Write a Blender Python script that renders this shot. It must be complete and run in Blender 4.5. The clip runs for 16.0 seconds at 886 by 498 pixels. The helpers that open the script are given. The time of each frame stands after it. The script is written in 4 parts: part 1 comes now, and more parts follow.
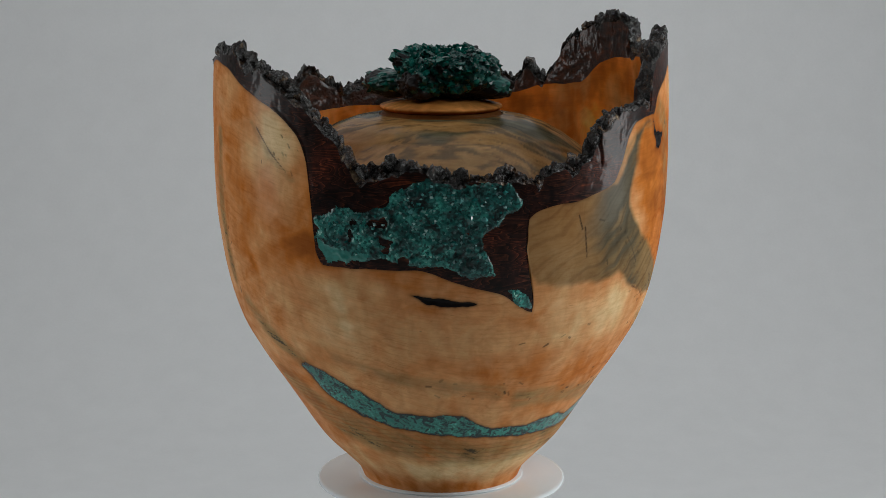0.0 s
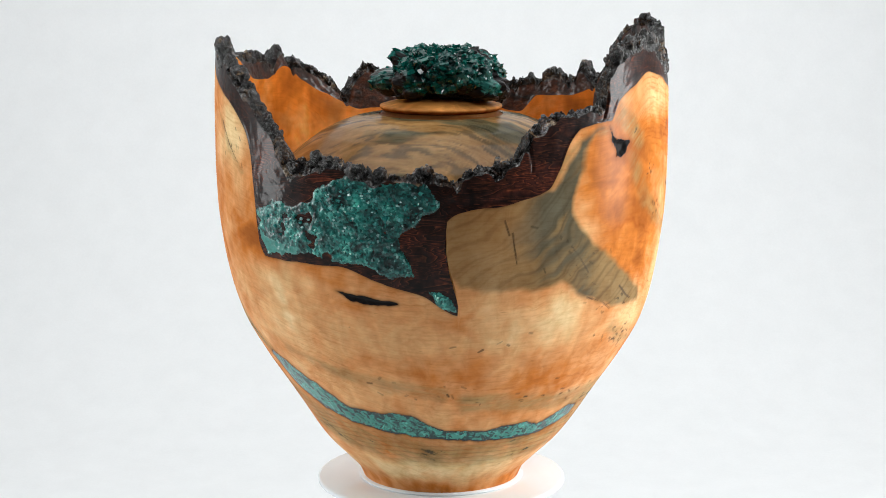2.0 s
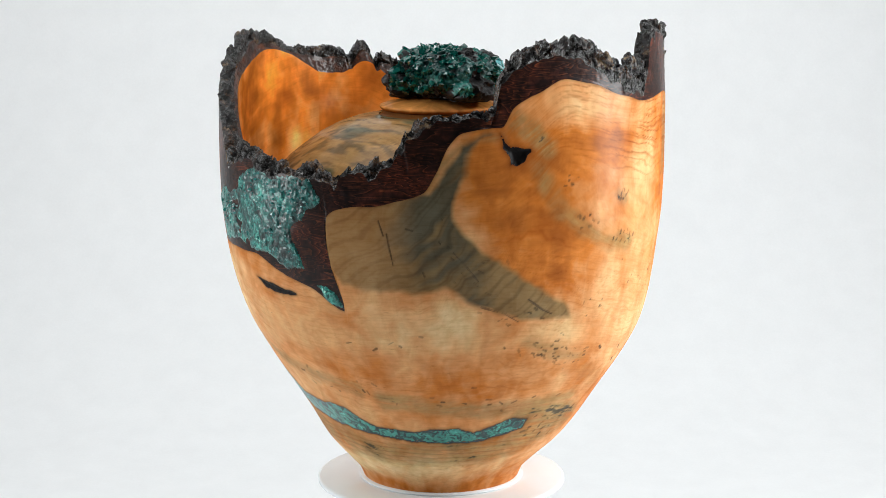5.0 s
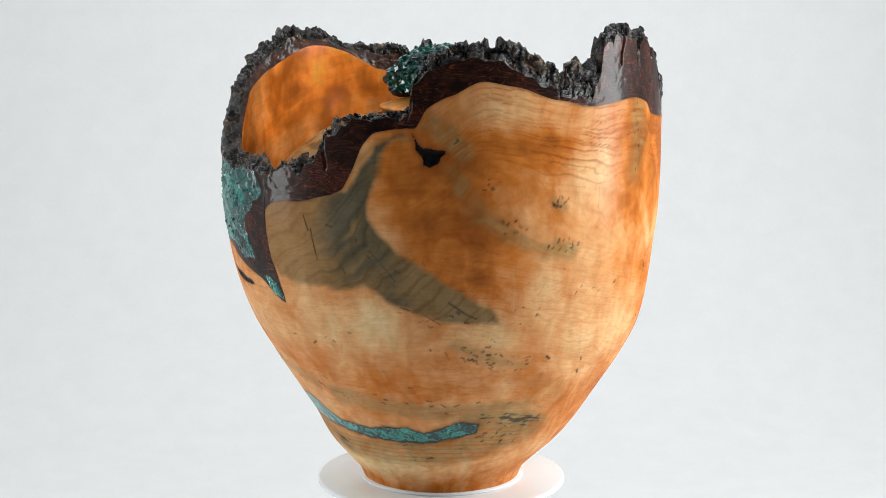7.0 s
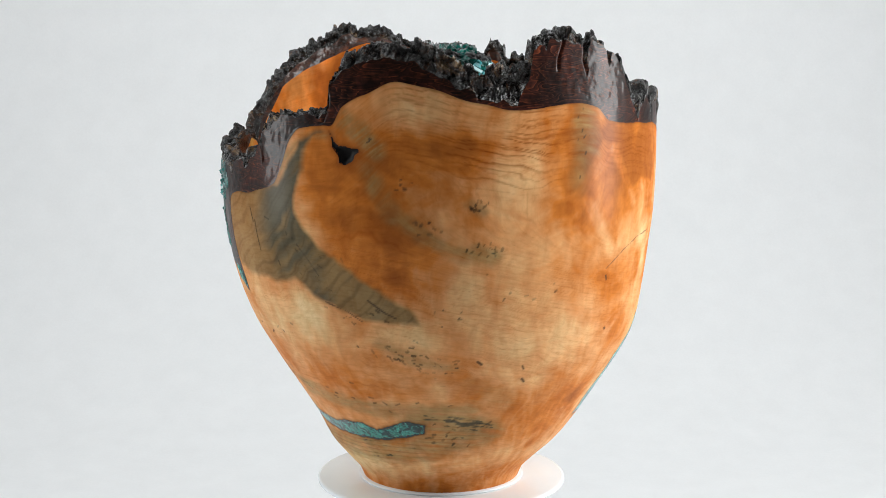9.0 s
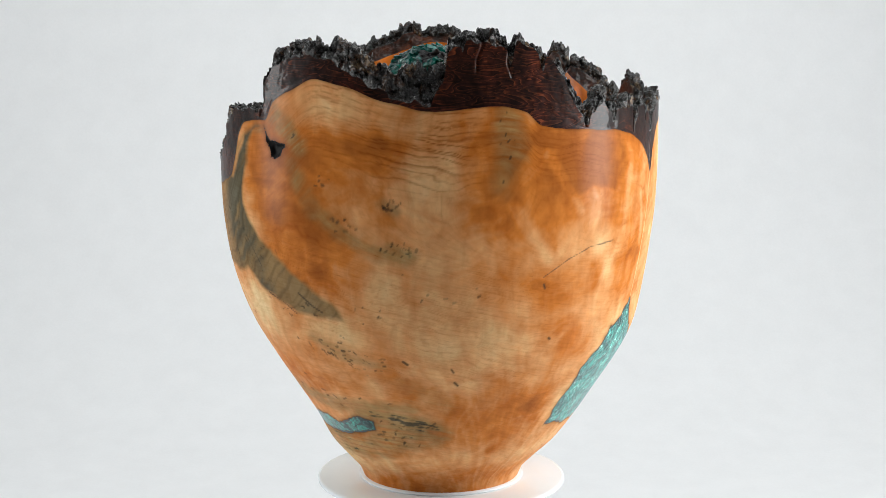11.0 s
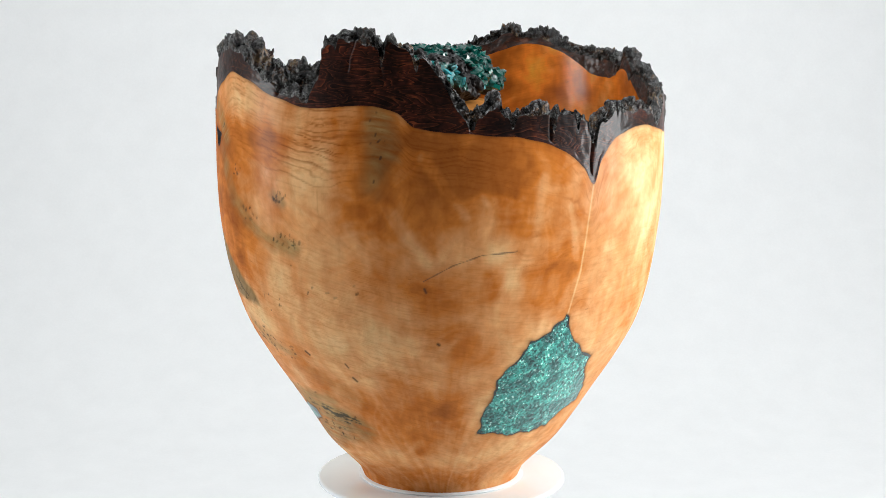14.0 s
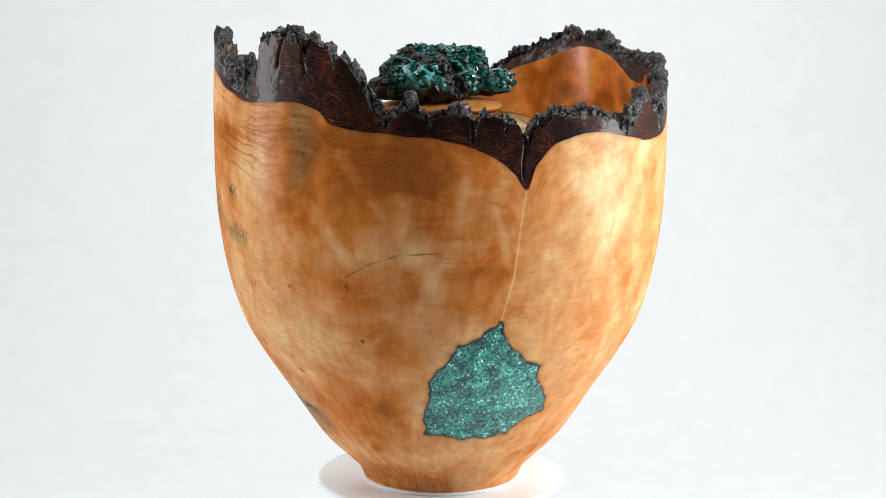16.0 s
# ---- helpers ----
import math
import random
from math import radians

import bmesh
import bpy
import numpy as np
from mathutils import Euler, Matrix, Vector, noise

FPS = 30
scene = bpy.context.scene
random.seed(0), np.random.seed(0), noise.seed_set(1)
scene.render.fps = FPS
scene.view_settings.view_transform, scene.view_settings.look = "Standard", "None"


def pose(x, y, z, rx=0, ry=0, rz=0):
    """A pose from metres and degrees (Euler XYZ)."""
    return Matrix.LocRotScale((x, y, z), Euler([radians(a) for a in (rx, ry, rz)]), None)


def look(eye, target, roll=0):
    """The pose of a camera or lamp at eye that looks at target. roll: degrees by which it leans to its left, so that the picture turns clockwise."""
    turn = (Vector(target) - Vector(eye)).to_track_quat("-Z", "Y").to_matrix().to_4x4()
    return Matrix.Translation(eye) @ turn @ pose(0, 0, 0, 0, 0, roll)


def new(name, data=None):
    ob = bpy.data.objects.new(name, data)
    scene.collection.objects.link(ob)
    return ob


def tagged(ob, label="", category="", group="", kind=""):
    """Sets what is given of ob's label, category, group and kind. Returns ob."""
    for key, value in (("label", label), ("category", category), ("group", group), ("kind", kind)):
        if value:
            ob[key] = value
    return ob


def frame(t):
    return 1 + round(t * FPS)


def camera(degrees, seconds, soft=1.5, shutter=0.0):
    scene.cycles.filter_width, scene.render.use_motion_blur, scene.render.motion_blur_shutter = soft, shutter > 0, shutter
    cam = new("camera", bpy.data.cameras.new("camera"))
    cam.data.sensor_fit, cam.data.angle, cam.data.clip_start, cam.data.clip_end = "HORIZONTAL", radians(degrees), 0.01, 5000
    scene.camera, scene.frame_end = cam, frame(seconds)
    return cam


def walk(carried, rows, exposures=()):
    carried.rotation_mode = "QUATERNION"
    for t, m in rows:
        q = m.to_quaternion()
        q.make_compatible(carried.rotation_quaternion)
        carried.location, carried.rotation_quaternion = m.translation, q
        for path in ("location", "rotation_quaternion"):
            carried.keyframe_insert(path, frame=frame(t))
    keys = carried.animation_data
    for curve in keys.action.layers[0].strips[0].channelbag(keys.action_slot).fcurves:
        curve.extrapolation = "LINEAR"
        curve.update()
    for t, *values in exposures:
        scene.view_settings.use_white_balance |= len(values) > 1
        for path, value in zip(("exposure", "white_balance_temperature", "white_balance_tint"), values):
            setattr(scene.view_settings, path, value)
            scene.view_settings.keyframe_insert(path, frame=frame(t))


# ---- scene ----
cam = camera(26, 16.0, soft=0.8)
EYE = pose(0.0011, -1.0612, 0.3161, 79.975, 0, 0)
walk(cam, [(0.0, EYE), (16.0, EYE)],
     exposures=[(0.0, -1.27), (0.3, -0.74), (0.6, -0.31), (0.9, -0.02), (1.1, 0.0), (4.2, 0.0), (7.0, -0.12), (9.0, -0.16), (12.0, -0.14), (14.0, -0.02), (16.0, 0.04)])

# ---- light: soft studio panels around a white sweep ----
world = bpy.data.worlds.new("studio_air")
world.use_nodes = True
scene.world = world
world.node_tree.nodes["Background"].inputs[0].default_value = (0.95, 0.98, 1.0, 1)
world.node_tree.nodes["Background"].inputs[1].default_value = 0.05


def softbox(name, eye, target, sx, sy, watts, colour):
    data = bpy.data.lights.new(name, "AREA")
    data.shape, data.size, data.size_y = "RECTANGLE", sx, sy
    data.energy, data.color = watts, colour
    ob = new(name, data)
    ob.matrix_world = look(eye, target)
    return ob


softbox("softbox_top", (0.0, 0.45, 1.70), (0, 1.35, 0), 2.2, 1.2, 15.4, (0.96, 0.995, 1.0))
softbox("softbox_side", (-0.95, -0.02, 0.40), (0, 0, 0.26), 0.24, 0.9, 7.0, (0.97, 0.995, 1.0))
softbox("softbox_side", (0.93, -0.03, 0.40), (0, 0, 0.26), 0.30, 0.9, 15.0, (0.97, 0.995, 1.0))
softbox("softbox_front", (0.75, -1.5, 1.75), (0, 0, 0.12), 0.9, 0.5, 10.5, (0.97, 0.995, 1.0))


# ---- number fields ----
def lattice(i, j, k, seed):
    n = (i * 374761393 + j * 668265263 + k * 2147483647 + seed * 1274126177) & 0xFFFFFFFF
    n = ((n ^ (n >> 13)) * 1274126177) & 0xFFFFFFFF
    n = ((n ^ (n >> 16)) * 2246822519) & 0xFFFFFFFF
    return (n ^ (n >> 15)) / 4294967295.0


def vnoise(p, freq, seed=0):
    """Smooth noise from -1 to 1 at the points p (n, 3)."""
    q = np.asarray(p, float) * freq + 1000.0
    b = np.floor(q).astype(np.int64)
    u = q - b
    u = u * u * (3 - 2 * u)
    out = 0.0
    for di in (0, 1):
        for dj in (0, 1):
            for dk in (0, 1):
                wgt = (u[:, 0] if di else 1 - u[:, 0]) * (u[:, 1] if dj else 1 - u[:, 1]) * (u[:, 2] if dk else 1 - u[:, 2])
                out = out + wgt * lattice(b[:, 0] + di, b[:, 1] + dj, b[:, 2] + dk, seed)
    return out * 2 - 1


def fnoise(p, freq, octaves=4, seed=0, gain=0.5):
    total, amp, norm = 0.0, 1.0, 0.0
    for o in range(octaves):
        total = total + amp * vnoise(p, freq * 2 ** o, seed + 17 * o)
        norm += amp
        amp *= gain
    return total / norm


def cellular(p, freq, seed=0):
    """Distance to the nearest two random cell points, and the nearest cell's own number."""
    q = np.asarray(p, float) * freq + 1000.0
    base = np.floor(q).astype(np.int64)
    f1, f2, own = np.full(len(q), 9.0), np.full(len(q), 9.0), np.zeros(len(q))
    for di in (-1, 0, 1):
        for dj in (-1, 0, 1):
            for dk in (-1, 0, 1):
                c = base + np.array([di, dj, dk])
                pt = np.stack([lattice(c[:, 0], c[:, 1], c[:, 2], seed + k) for k in (1, 2, 3)], 1)
                d = np.linalg.norm(c + pt - q, axis=1)
                closer = d < f1
                f2 = np.where(closer, f1, np.minimum(f2, d))
                own = np.where(closer, lattice(c[:, 0], c[:, 1], c[:, 2], seed + 4), own)
                f1 = np.where(closer, d, f1)
    return f1, f2, own


def smooth(a, b, x):
    s = np.clip((x - a) / (b - a), 0, 1)
    return s * s * (3 - 2 * s)


def spline(knots, q):
    """A monotone cubic through (x, y) knots."""
    k = np.array(knots, float)
    x, y = k[:, 0], k[:, 1]
    hh = np.diff(x)
    dl = np.diff(y) / hh
    m = np.zeros_like(y)
    for i in range(1, len(x) - 1):
        if dl[i - 1] * dl[i] > 0:
            m[i] = 2 * dl[i - 1] * dl[i] / (dl[i - 1] + dl[i])
    m[0], m[-1] = dl[0], dl[-1]
    q = np.clip(q, x[0], x[-1])
    i = np.clip(np.searchsorted(x, q) - 1, 0, len(x) - 2)
    t = (q - x[i]) / hh[i]
    return y[i] * (1 + 2 * t) * (1 - t) ** 2 + hh[i] * m[i] * t * (1 - t) ** 2 + y[i + 1] * t * t * (3 - 2 * t) + hh[i] * m[i + 1] * t * t * (t - 1)


def poly_sd(poly, phi, z):
    """Signed distance in mm (negative inside) to a closed outline of (degrees, mm), for phi in degrees and z in mm."""
    p = np.array(poly, float)
    zc = p[:, 1].mean()
    s = math.radians(1) * 1000 * float(wall_radius(np.array([zc / 1000]), np.array([0.0]))[0])
    px, py, x = p[:, 0] * s, p[:, 1], phi * s
    best = np.full(len(x), 1e9)
    inside = np.zeros(len(x), bool)
    for a in range(len(p)):
        b = (a + 1) % len(p)
        ex, ey = px[b] - px[a], py[b] - py[a]
        t = np.clip(((x - px[a]) * ex + (z - py[a]) * ey) / (ex * ex + ey * ey), 0, 1)
        best = np.minimum(best, np.hypot(x - px[a] - t * ex, z - py[a] - t * ey))
        cross = (py[a] > z) != (py[b] > z)
        inside ^= cross & (x < (px[b] - px[a]) * (z - py[a]) / (ey if ey else 1e-9) + px[a])
    return np.where(inside, -best, best)


def line_d(line, phi, z):
    """Distance in mm to an open line of (degrees, mm)."""
    p = np.array(line, float)
    s = math.radians(1) * 1000 * float(wall_radius(np.array([p[:, 1].mean() / 1000]), np.array([0.0]))[0])
    px, py, x = p[:, 0] * s, p[:, 1], phi * s
    best = np.full(len(x), 1e9)
    for a in range(len(p) - 1):
        ex, ey = px[a + 1] - px[a], py[a + 1] - py[a]
        t = np.clip(((x - px[a]) * ex + (z - py[a]) * ey) / (ex * ex + ey * ey), 0, 1)
        best = np.minimum(best, np.hypot(x - px[a] - t * ex, z - py[a] - t * ey))
    return best


# ---- the vase's form: metres and degrees round its axis ----
PROFILE = [(0, .0442), (.003, .0455), (.006, .0470), (.012, .0525), (.025, .0645), (.04, .074), (.055, .0838), (.075, .097), (.095, .1083),
           (.115, .1153), (.135, .1196), (.16, .1225), (.185, .1233), (.21, .1233), (.24, .1224), (.28, .1218)]
RIM_BROAD = [(-90, 236), (-80, 240), (-68, 246), (-58, 244), (-52, 241), (-43, 233), (-37, 227), (-31, 215), (-25, 205), (-18, 194), (-10, 196), (-2, 191),
             (7, 188), (14, 189), (21, 187), (28, 191), (38, 196), (42, 210), (47, 218), (56, 220), (62.5, 222), (64, 238), (70, 248), (76, 252),
             (90, 248), (98, 241), (110.5, 241), (112, 256), (117, 258), (123, 257), (131, 252), (138, 245), (141, 237), (146, 224), (160, 220), (172, 219), (181.5, 214),
             (194, 220), (209, 214), (223, 221), (231, 213), (239, 223), (248, 230), (264, 235), (270, 236)]
# chips and nubs: place, half width, height
RIM_CHIPS = [(-60, 3, 4), (-20, 2, -4), (17.3, 2.8, 5.5), (23, 1.6, -2), (99.3, 1.2, -5), (107, 2, -3), (126.5, 1, -4), (134.5, 0.9, -4), (147.3, 1.2, -5), (152.5, 2.0, 6),
             (157.5, 1, -3), (164, 2.5, 3), (168.4, 0.8, -3), (176, 0.8, -3), (181.5, 1.8, -8), (190, 2, 3), (211, 2, -3), (222, 5, 4), (230, 1.8, -7), (250, 1.0, -5), (254, 2.2, 6), (258.5, 1.2, -5)]
BARK_FOOT = [(-90, 226), (-82, 234), (-75, 237), (-66, 235), (-56, 226), (-45, 217), (-37, 205), (-34, 193), (-32.4, 165), (-32, 146), (-30, 138.5), (-20, 138), (-6, 138),
             (3, 132), (13, 124.5), (17, 117.5), (20.6, 114), (21.4, 163), (25, 168), (37, 172), (46, 178), (49, 188), (52, 202), (55, 208), (61, 210), (64, 210.5),
             (67, 220), (73, 227), (80, 233), (86, 231), (98, 223), (108, 219), (124, 221), (130, 218), (134, 211), (142, 208), (154, 206),
             (165, 202), (172, 196), (178, 187), (181.5, 178), (184, 190), (190, 201), (201, 205), (212, 201), (224, 197), (236, 200), (246, 214), (255, 224), (270, 226)]
# cracks between the bark plates: place, share of the height
BARK_CRACKS = [(99.3, 0.6), (119, 0.5), (126.5, 0.4), (147.3, 0.7), (168.8, 0.95), (181.5, 0.85), (211, 0.6), (41, 0.6), (63, 0.8)]
BARK_INSIDE = [(-90, 221), (-78, 233), (-68, 237), (-54, 229), (-40, 219), (-22, 200), (-5, 180), (15, 176), (35, 182), (50, 205), (70, 230), (90, 235),
               (112, 233), (124, 228), (134, 215), (146, 213), (158, 207), (168, 206), (174, 196), (198, 200), (226, 198), (233, 203), (246, 216), (254, 226), (262, 219), (270, 221)]


def wall_radius(z, phi):
    """Outer radius; the dried wood has pulled slightly oval."""
    sway = 0.0026 * smooth(0.008, 0.045, z) * (1 - smooth(0.075, 0.14, z)) * np.cos(np.radians(phi - 165))
    belly = smooth(0.008, 0.042, z) * (1 - smooth(0.070, 0.140, z))
    sway = sway + belly * (0.0016 + 0.0018 * np.cos(2 * np.radians(phi - 108)) + 0.0011 * np.cos(np.radians(phi - 215)))
    off = phi % 360 - 180
    sway = sway - 0.0025 * np.exp(-(off / 22.0) ** 2) * smooth(0.080, 0.115, z)
    return spline(PROFILE, z) * (1 - 0.0175 * smooth(0.04, 0.14, z) * np.cos(2 * np.radians(phi))) + sway


NP = 1440
PHI = np.arange(NP) * (360.0 / NP) - 90.0
RING = np.stack([np.cos(np.radians(PHI)), np.sin(np.radians(PHI)), np.zeros(NP)], 1) * 0.12
CREST = spline(RIM_BROAD, PHI)
for c_at, c_w, c_h in RIM_CHIPS:
    CREST += c_h * np.exp(-np.abs((PHI - c_at) / c_w) ** 3)
CREST += 1.5 * fnoise(RING, 150, 4, 3, 0.65) - 1.3 + 0.7 * smooth(58, 68, PHI) * (1 - smooth(134, 144, PHI)) + 2.2 * np.exp(-((PHI - 86) / 8.0) ** 2)
FOOTLINE = spline(BARK_FOOT, PHI) + 0.7 * fnoise(RING, 90, 3, 5)
# how far the polished face stays below the crest
DROP = 3.5 + 6 * smooth(-0.2, 0.5, fnoise(RING, 60, 3, 9)) + 9 * np.exp(-((PHI - 97) / 13.0) ** 4) + 4 * np.exp(-((PHI - 75) / 9.0) ** 2)
DROP *= 1 - 0.35 * smooth(113, 118, PHI) * (1 - smooth(205, 215, PHI))
DROP += 1.5 * fnoise(RING, 170, 4, 12, 0.6) + 2.5 * np.maximum(0, fnoise(RING, 140, 2, 15)) ** 0.8
# dark splits between the bark plates: place, half width, depth
for c_at, c_w, c_h in [(99.3, 0.9, 9), (107, 0.7, 8), (115, 0.6, 8), (126.5, 0.7, 12), (134.5, 0.6, 10), (147.3, 0.7, 12), (157.5, 0.6, 9), (168.4, 0.8, 16), (176, 0.6, 9), (181.5, 1.0, 18), (190, 0.5, 7),
                       (211, 0.7, 8), (24, 0.8, 9), (33, 0.5, 7), (41, 0.6, 10), (-52, 0.5, 7), (-24, 0.6, 8), (60.5, 0.5, 6)]:
    DROP += 0.55 * c_h * np.exp(-((PHI - c_at) / c_w) ** 2) * (0.7 + 0.5 * vnoise(RING, 900, 19))
EDGE = np.maximum(CREST - np.maximum(DROP, 0.8), FOOTLINE + 2.0)
CREST = np.maximum(CREST, EDGE + 0.8)
INBARK = np.minimum(spline(BARK_INSIDE, PHI), CREST - 6) + 1.2 * fnoise(RING, 70, 3, 21)
THICK = 8.0 + 2.0 * fnoise(RING, 40, 3, 30)


# ---- materials ----
def material(name, rough=0.5, metal=0.0, coat=0.0, coat_rough=0.05, spec=0.5):
    m = bpy.data.materials.new(name)
    m.use_nodes = True
    b = m.node_tree.nodes["Principled BSDF"]
    b.inputs["Roughness"].default_value = rough
    b.inputs["Metallic"].default_value = metal
    b.inputs["Coat Weight"].default_value = coat
    b.inputs["Coat Roughness"].default_value = coat_rough
    b.inputs["Specular IOR Level"].default_value = spec
    return m, m.node_tree, b


def node(tree, kind, **values):
    n = tree.nodes.new(kind)
    for k, v in values.items():
        n.inputs[k].default_value = v
    return n


def coords(tree, sx=1, sy=1, sz=1):
    tc = tree.nodes.new("ShaderNodeTexCoord")
    mp = tree.nodes.new("ShaderNodeMapping")
    mp.inputs["Scale"].default_value = (sx, sy, sz)
    tree.links.new(tc.outputs["Object"], mp.inputs["Vector"])
    return mp.outputs["Vector"]


def ramp(tree, source, stops):
    r = tree.nodes.new("ShaderNodeValToRGB")
    while len(r.color_ramp.elements) < len(stops):
        r.color_ramp.elements.new(0.5)
    for e, (at, col) in zip(r.color_ramp.elements, stops):
        e.position, e.color = at, (*col, 1)
    tree.links.new(source, r.inputs["Fac"])
    return r.outputs["Color"]


def mixed(tree, mode, fac, a, b):
    n = tree.nodes.new("ShaderNodeMix")
    n.data_type, n.blend_type = "RGBA", mode
    for socket, value in ((n.inputs[0], fac), (n.inputs[6], a), (n.inputs[7], b)):
        if hasattr(value, "links"):
            tree.links.new(value, socket)
        else:
            socket.default_value = value if isinstance(value, float) else (*value, 1)
    return n.outputs[2]


def noise_fac(tree, vec, scale, detail=4.0, rough=0.55, distortion=0.0):
    n = node(tree, "ShaderNodeTexNoise", Scale=scale, Detail=detail, Roughness=rough, Distortion=distortion)
    tree.links.new(vec, n.inputs["Vector"])
    return n.outputs["Fac"]


def bump(tree, bsdf, height, strength, distance, also_coat=False):
    n = node(tree, "ShaderNodeBump", Strength=strength, Distance=distance)
    tree.links.new(height, n.inputs["Height"])
    tree.links.new(n.outputs["Normal"], bsdf.inputs["Normal"])
    if also_coat:
        tree.links.new(n.outputs["Normal"], bsdf.inputs["Coat Normal"])


def make_wood(name, coat, coat_rough):
    """Lacquered figured maple: the pigment map is on the mesh, grain and flame here."""
    m, t, b = material(name, 0.55, coat=coat, coat_rough=coat_rough, spec=0.0)
    att = t.nodes.new("ShaderNodeAttribute")
    att.attribute_name = "figure"
    flow = t.nodes.new("ShaderNodeAttribute")
    flow.attribute_name = "flow"
    mp = t.nodes.new("ShaderNodeMapping")
    mp.inputs["Scale"].default_value = (1, 9, 1)
    t.links.new(flow.outputs["Vector"], mp.inputs["Vector"])
    fine = ramp(t, noise_fac(t, mp.outputs["Vector"], 90, 5, 0.65), [(0.30, (0.86, 0.80, 0.72)), (0.50, (1, 1, 1)), (0.72, (1.07, 1.09, 1.11))])
    cloud = ramp(t, noise_fac(t, coords(t), 55, 3), [(0.3, (0.88, 0.82, 0.74)), (0.7, (1.08, 1.12, 1.16))])
    col = mixed(t, "MULTIPLY", 0.7, att.outputs["Color"], fine)
    mottle = ramp(t, noise_fac(t, coords(t), 230, 4, 0.6, 0.4), [(0.32, (0.78, 0.70, 0.60)), (0.5, (1, 1, 1)), (0.68, (1.14, 1.18, 1.22))])
    col = mixed(t, "MULTIPLY", 0.25, col, mottle)
    flame = ramp(t, noise_fac(t, coords(t, 1, 1, 0.45), 105, 4, 0.55, 0.9), [(0.34, (0.80, 0.70, 0.58)), (0.5, (1, 1, 1)), (0.66, (1.16, 1.2, 1.22))])
    col = mixed(t, "MULTIPLY", 0.4, col, flame)
    dashes = t.nodes.new("ShaderNodeMapping")
    dashes.inputs["Scale"].default_value = (1, 5, 1)
    t.links.new(flow.outputs["Vector"], dashes.inputs["Vector"])
    dash = ramp(t, noise_fac(t, dashes.outputs["Vector"], 130, 3, 0.5), [(0.25, (0.45, 0.34, 0.22)), (0.30, (1, 1, 1))])
    col = mixed(t, "MULTIPLY", 0.35, col, dash)
    col = mixed(t, "MULTIPLY", 0.8, col, cloud)
    pores = ramp(t, noise_fac(t, mp.outputs["Vector"], 420, 2), [(0.26, (0.72, 0.62, 0.5)), (0.34, (1, 1, 1))])
    col = mixed(t, "MULTIPLY", 0.4, col, pores)
    t.links.new(col, b.inputs["Base Color"])
    return m


def make_polished_bark():
    """Turned bark: red-brown to black, in fine scalloped layers under lacquer."""
    m, t, b = material("polished_bark", 0.4, coat=0.2, coat_rough=0.1, spec=0.1)
    v = coords(t, 1, 1, 5.0)
    swell = noise_fac(t, v, 30, 2.2, 0.45, 0.5)
    scale = t.nodes.new("ShaderNodeMath")
    scale.operation = "MULTIPLY"
    scale.inputs[1].default_value = 15.0
    t.links.new(swell, scale.inputs[0])
    layer = t.nodes.new("ShaderNodeMath")
    layer.operation = "FRACT"
    t.links.new(scale.outputs[0], layer.inputs[0])
    col = ramp(t, layer.outputs[0], [(0.0, (0.006, 0.003, 0.003)), (0.12, (0.016, 0.006, 0.005)), (0.60, (0.030, 0.010, 0.007)), (0.80, (0.048, 0.015, 0.008)), (0.90, (0.105, 0.034, 0.015)), (1.0, (0.008, 0.004, 0.003))])
    big = ramp(t, noise_fac(t, coords(t), 38, 4, 0.6, 0.5), [(0.36, (0.22, 0.20, 0.22)), (0.50, (0.9, 0.85, 0.8)), (0.66, (2.3, 1.7, 1.4))])
    dust = ramp(t, noise_fac(t, coords(t), 420, 4, 0.6), [(0.34, (0.5, 0.5, 0.5)), (0.6, (1.15, 1.1, 1.1))])
    col = mixed(t, "MULTIPLY", 1.0, mixed(t, "MULTIPLY", 1.0, col, big), dust)
    t.links.new(col, b.inputs["Base Color"])
    bump(t, b, noise_fac(t, coords(t), 330, 5, 0.6, 0.6), 0.2, 0.0004)
    return m


def make_crust():
    """Raw bark crust soaked with lacquer: black, with grey-brown scales and wet glints."""
    m, t, b = material("bark_crust", 0.22, coat=0.75, coat_rough=0.06, spec=0.3)
    v = coords(t)
    big = noise_fac(t, v, 95, 5, 0.65, 0.6)
    col = ramp(t, big, [(0.34, (0.002, 0.002, 0.002)), (0.52, (0.007, 0.005, 0.004)), (0.59, (0.035, 0.016, 0.009)), (0.66, (0.17, 0.115, 0.065)), (0.74, (0.030, 0.020, 0.012)), (0.82, (0.10, 0.085, 0.065))])
    fine = ramp(t, noise_fac(t, v, 620, 4, 0.65), [(0.34, (0.25, 0.25, 0.25)), (0.66, (2.2, 2.1, 2.0))])
    t.links.new(mixed(t, "MULTIPLY", 1.0, col, fine), b.inputs["Base Color"])
    wet = ramp(t, noise_fac(t, v, 240, 4, 0.6), [(0.42, (0.45, 0.45, 0.45)), (0.54, (0.08, 0.08, 0.08))])
    t.links.new(wet, b.inputs["Roughness"])
    bump(t, b, noise_fac(t, v, 480, 5, 0.62, 0.8), 0.8, 0.0022, True)
    return m


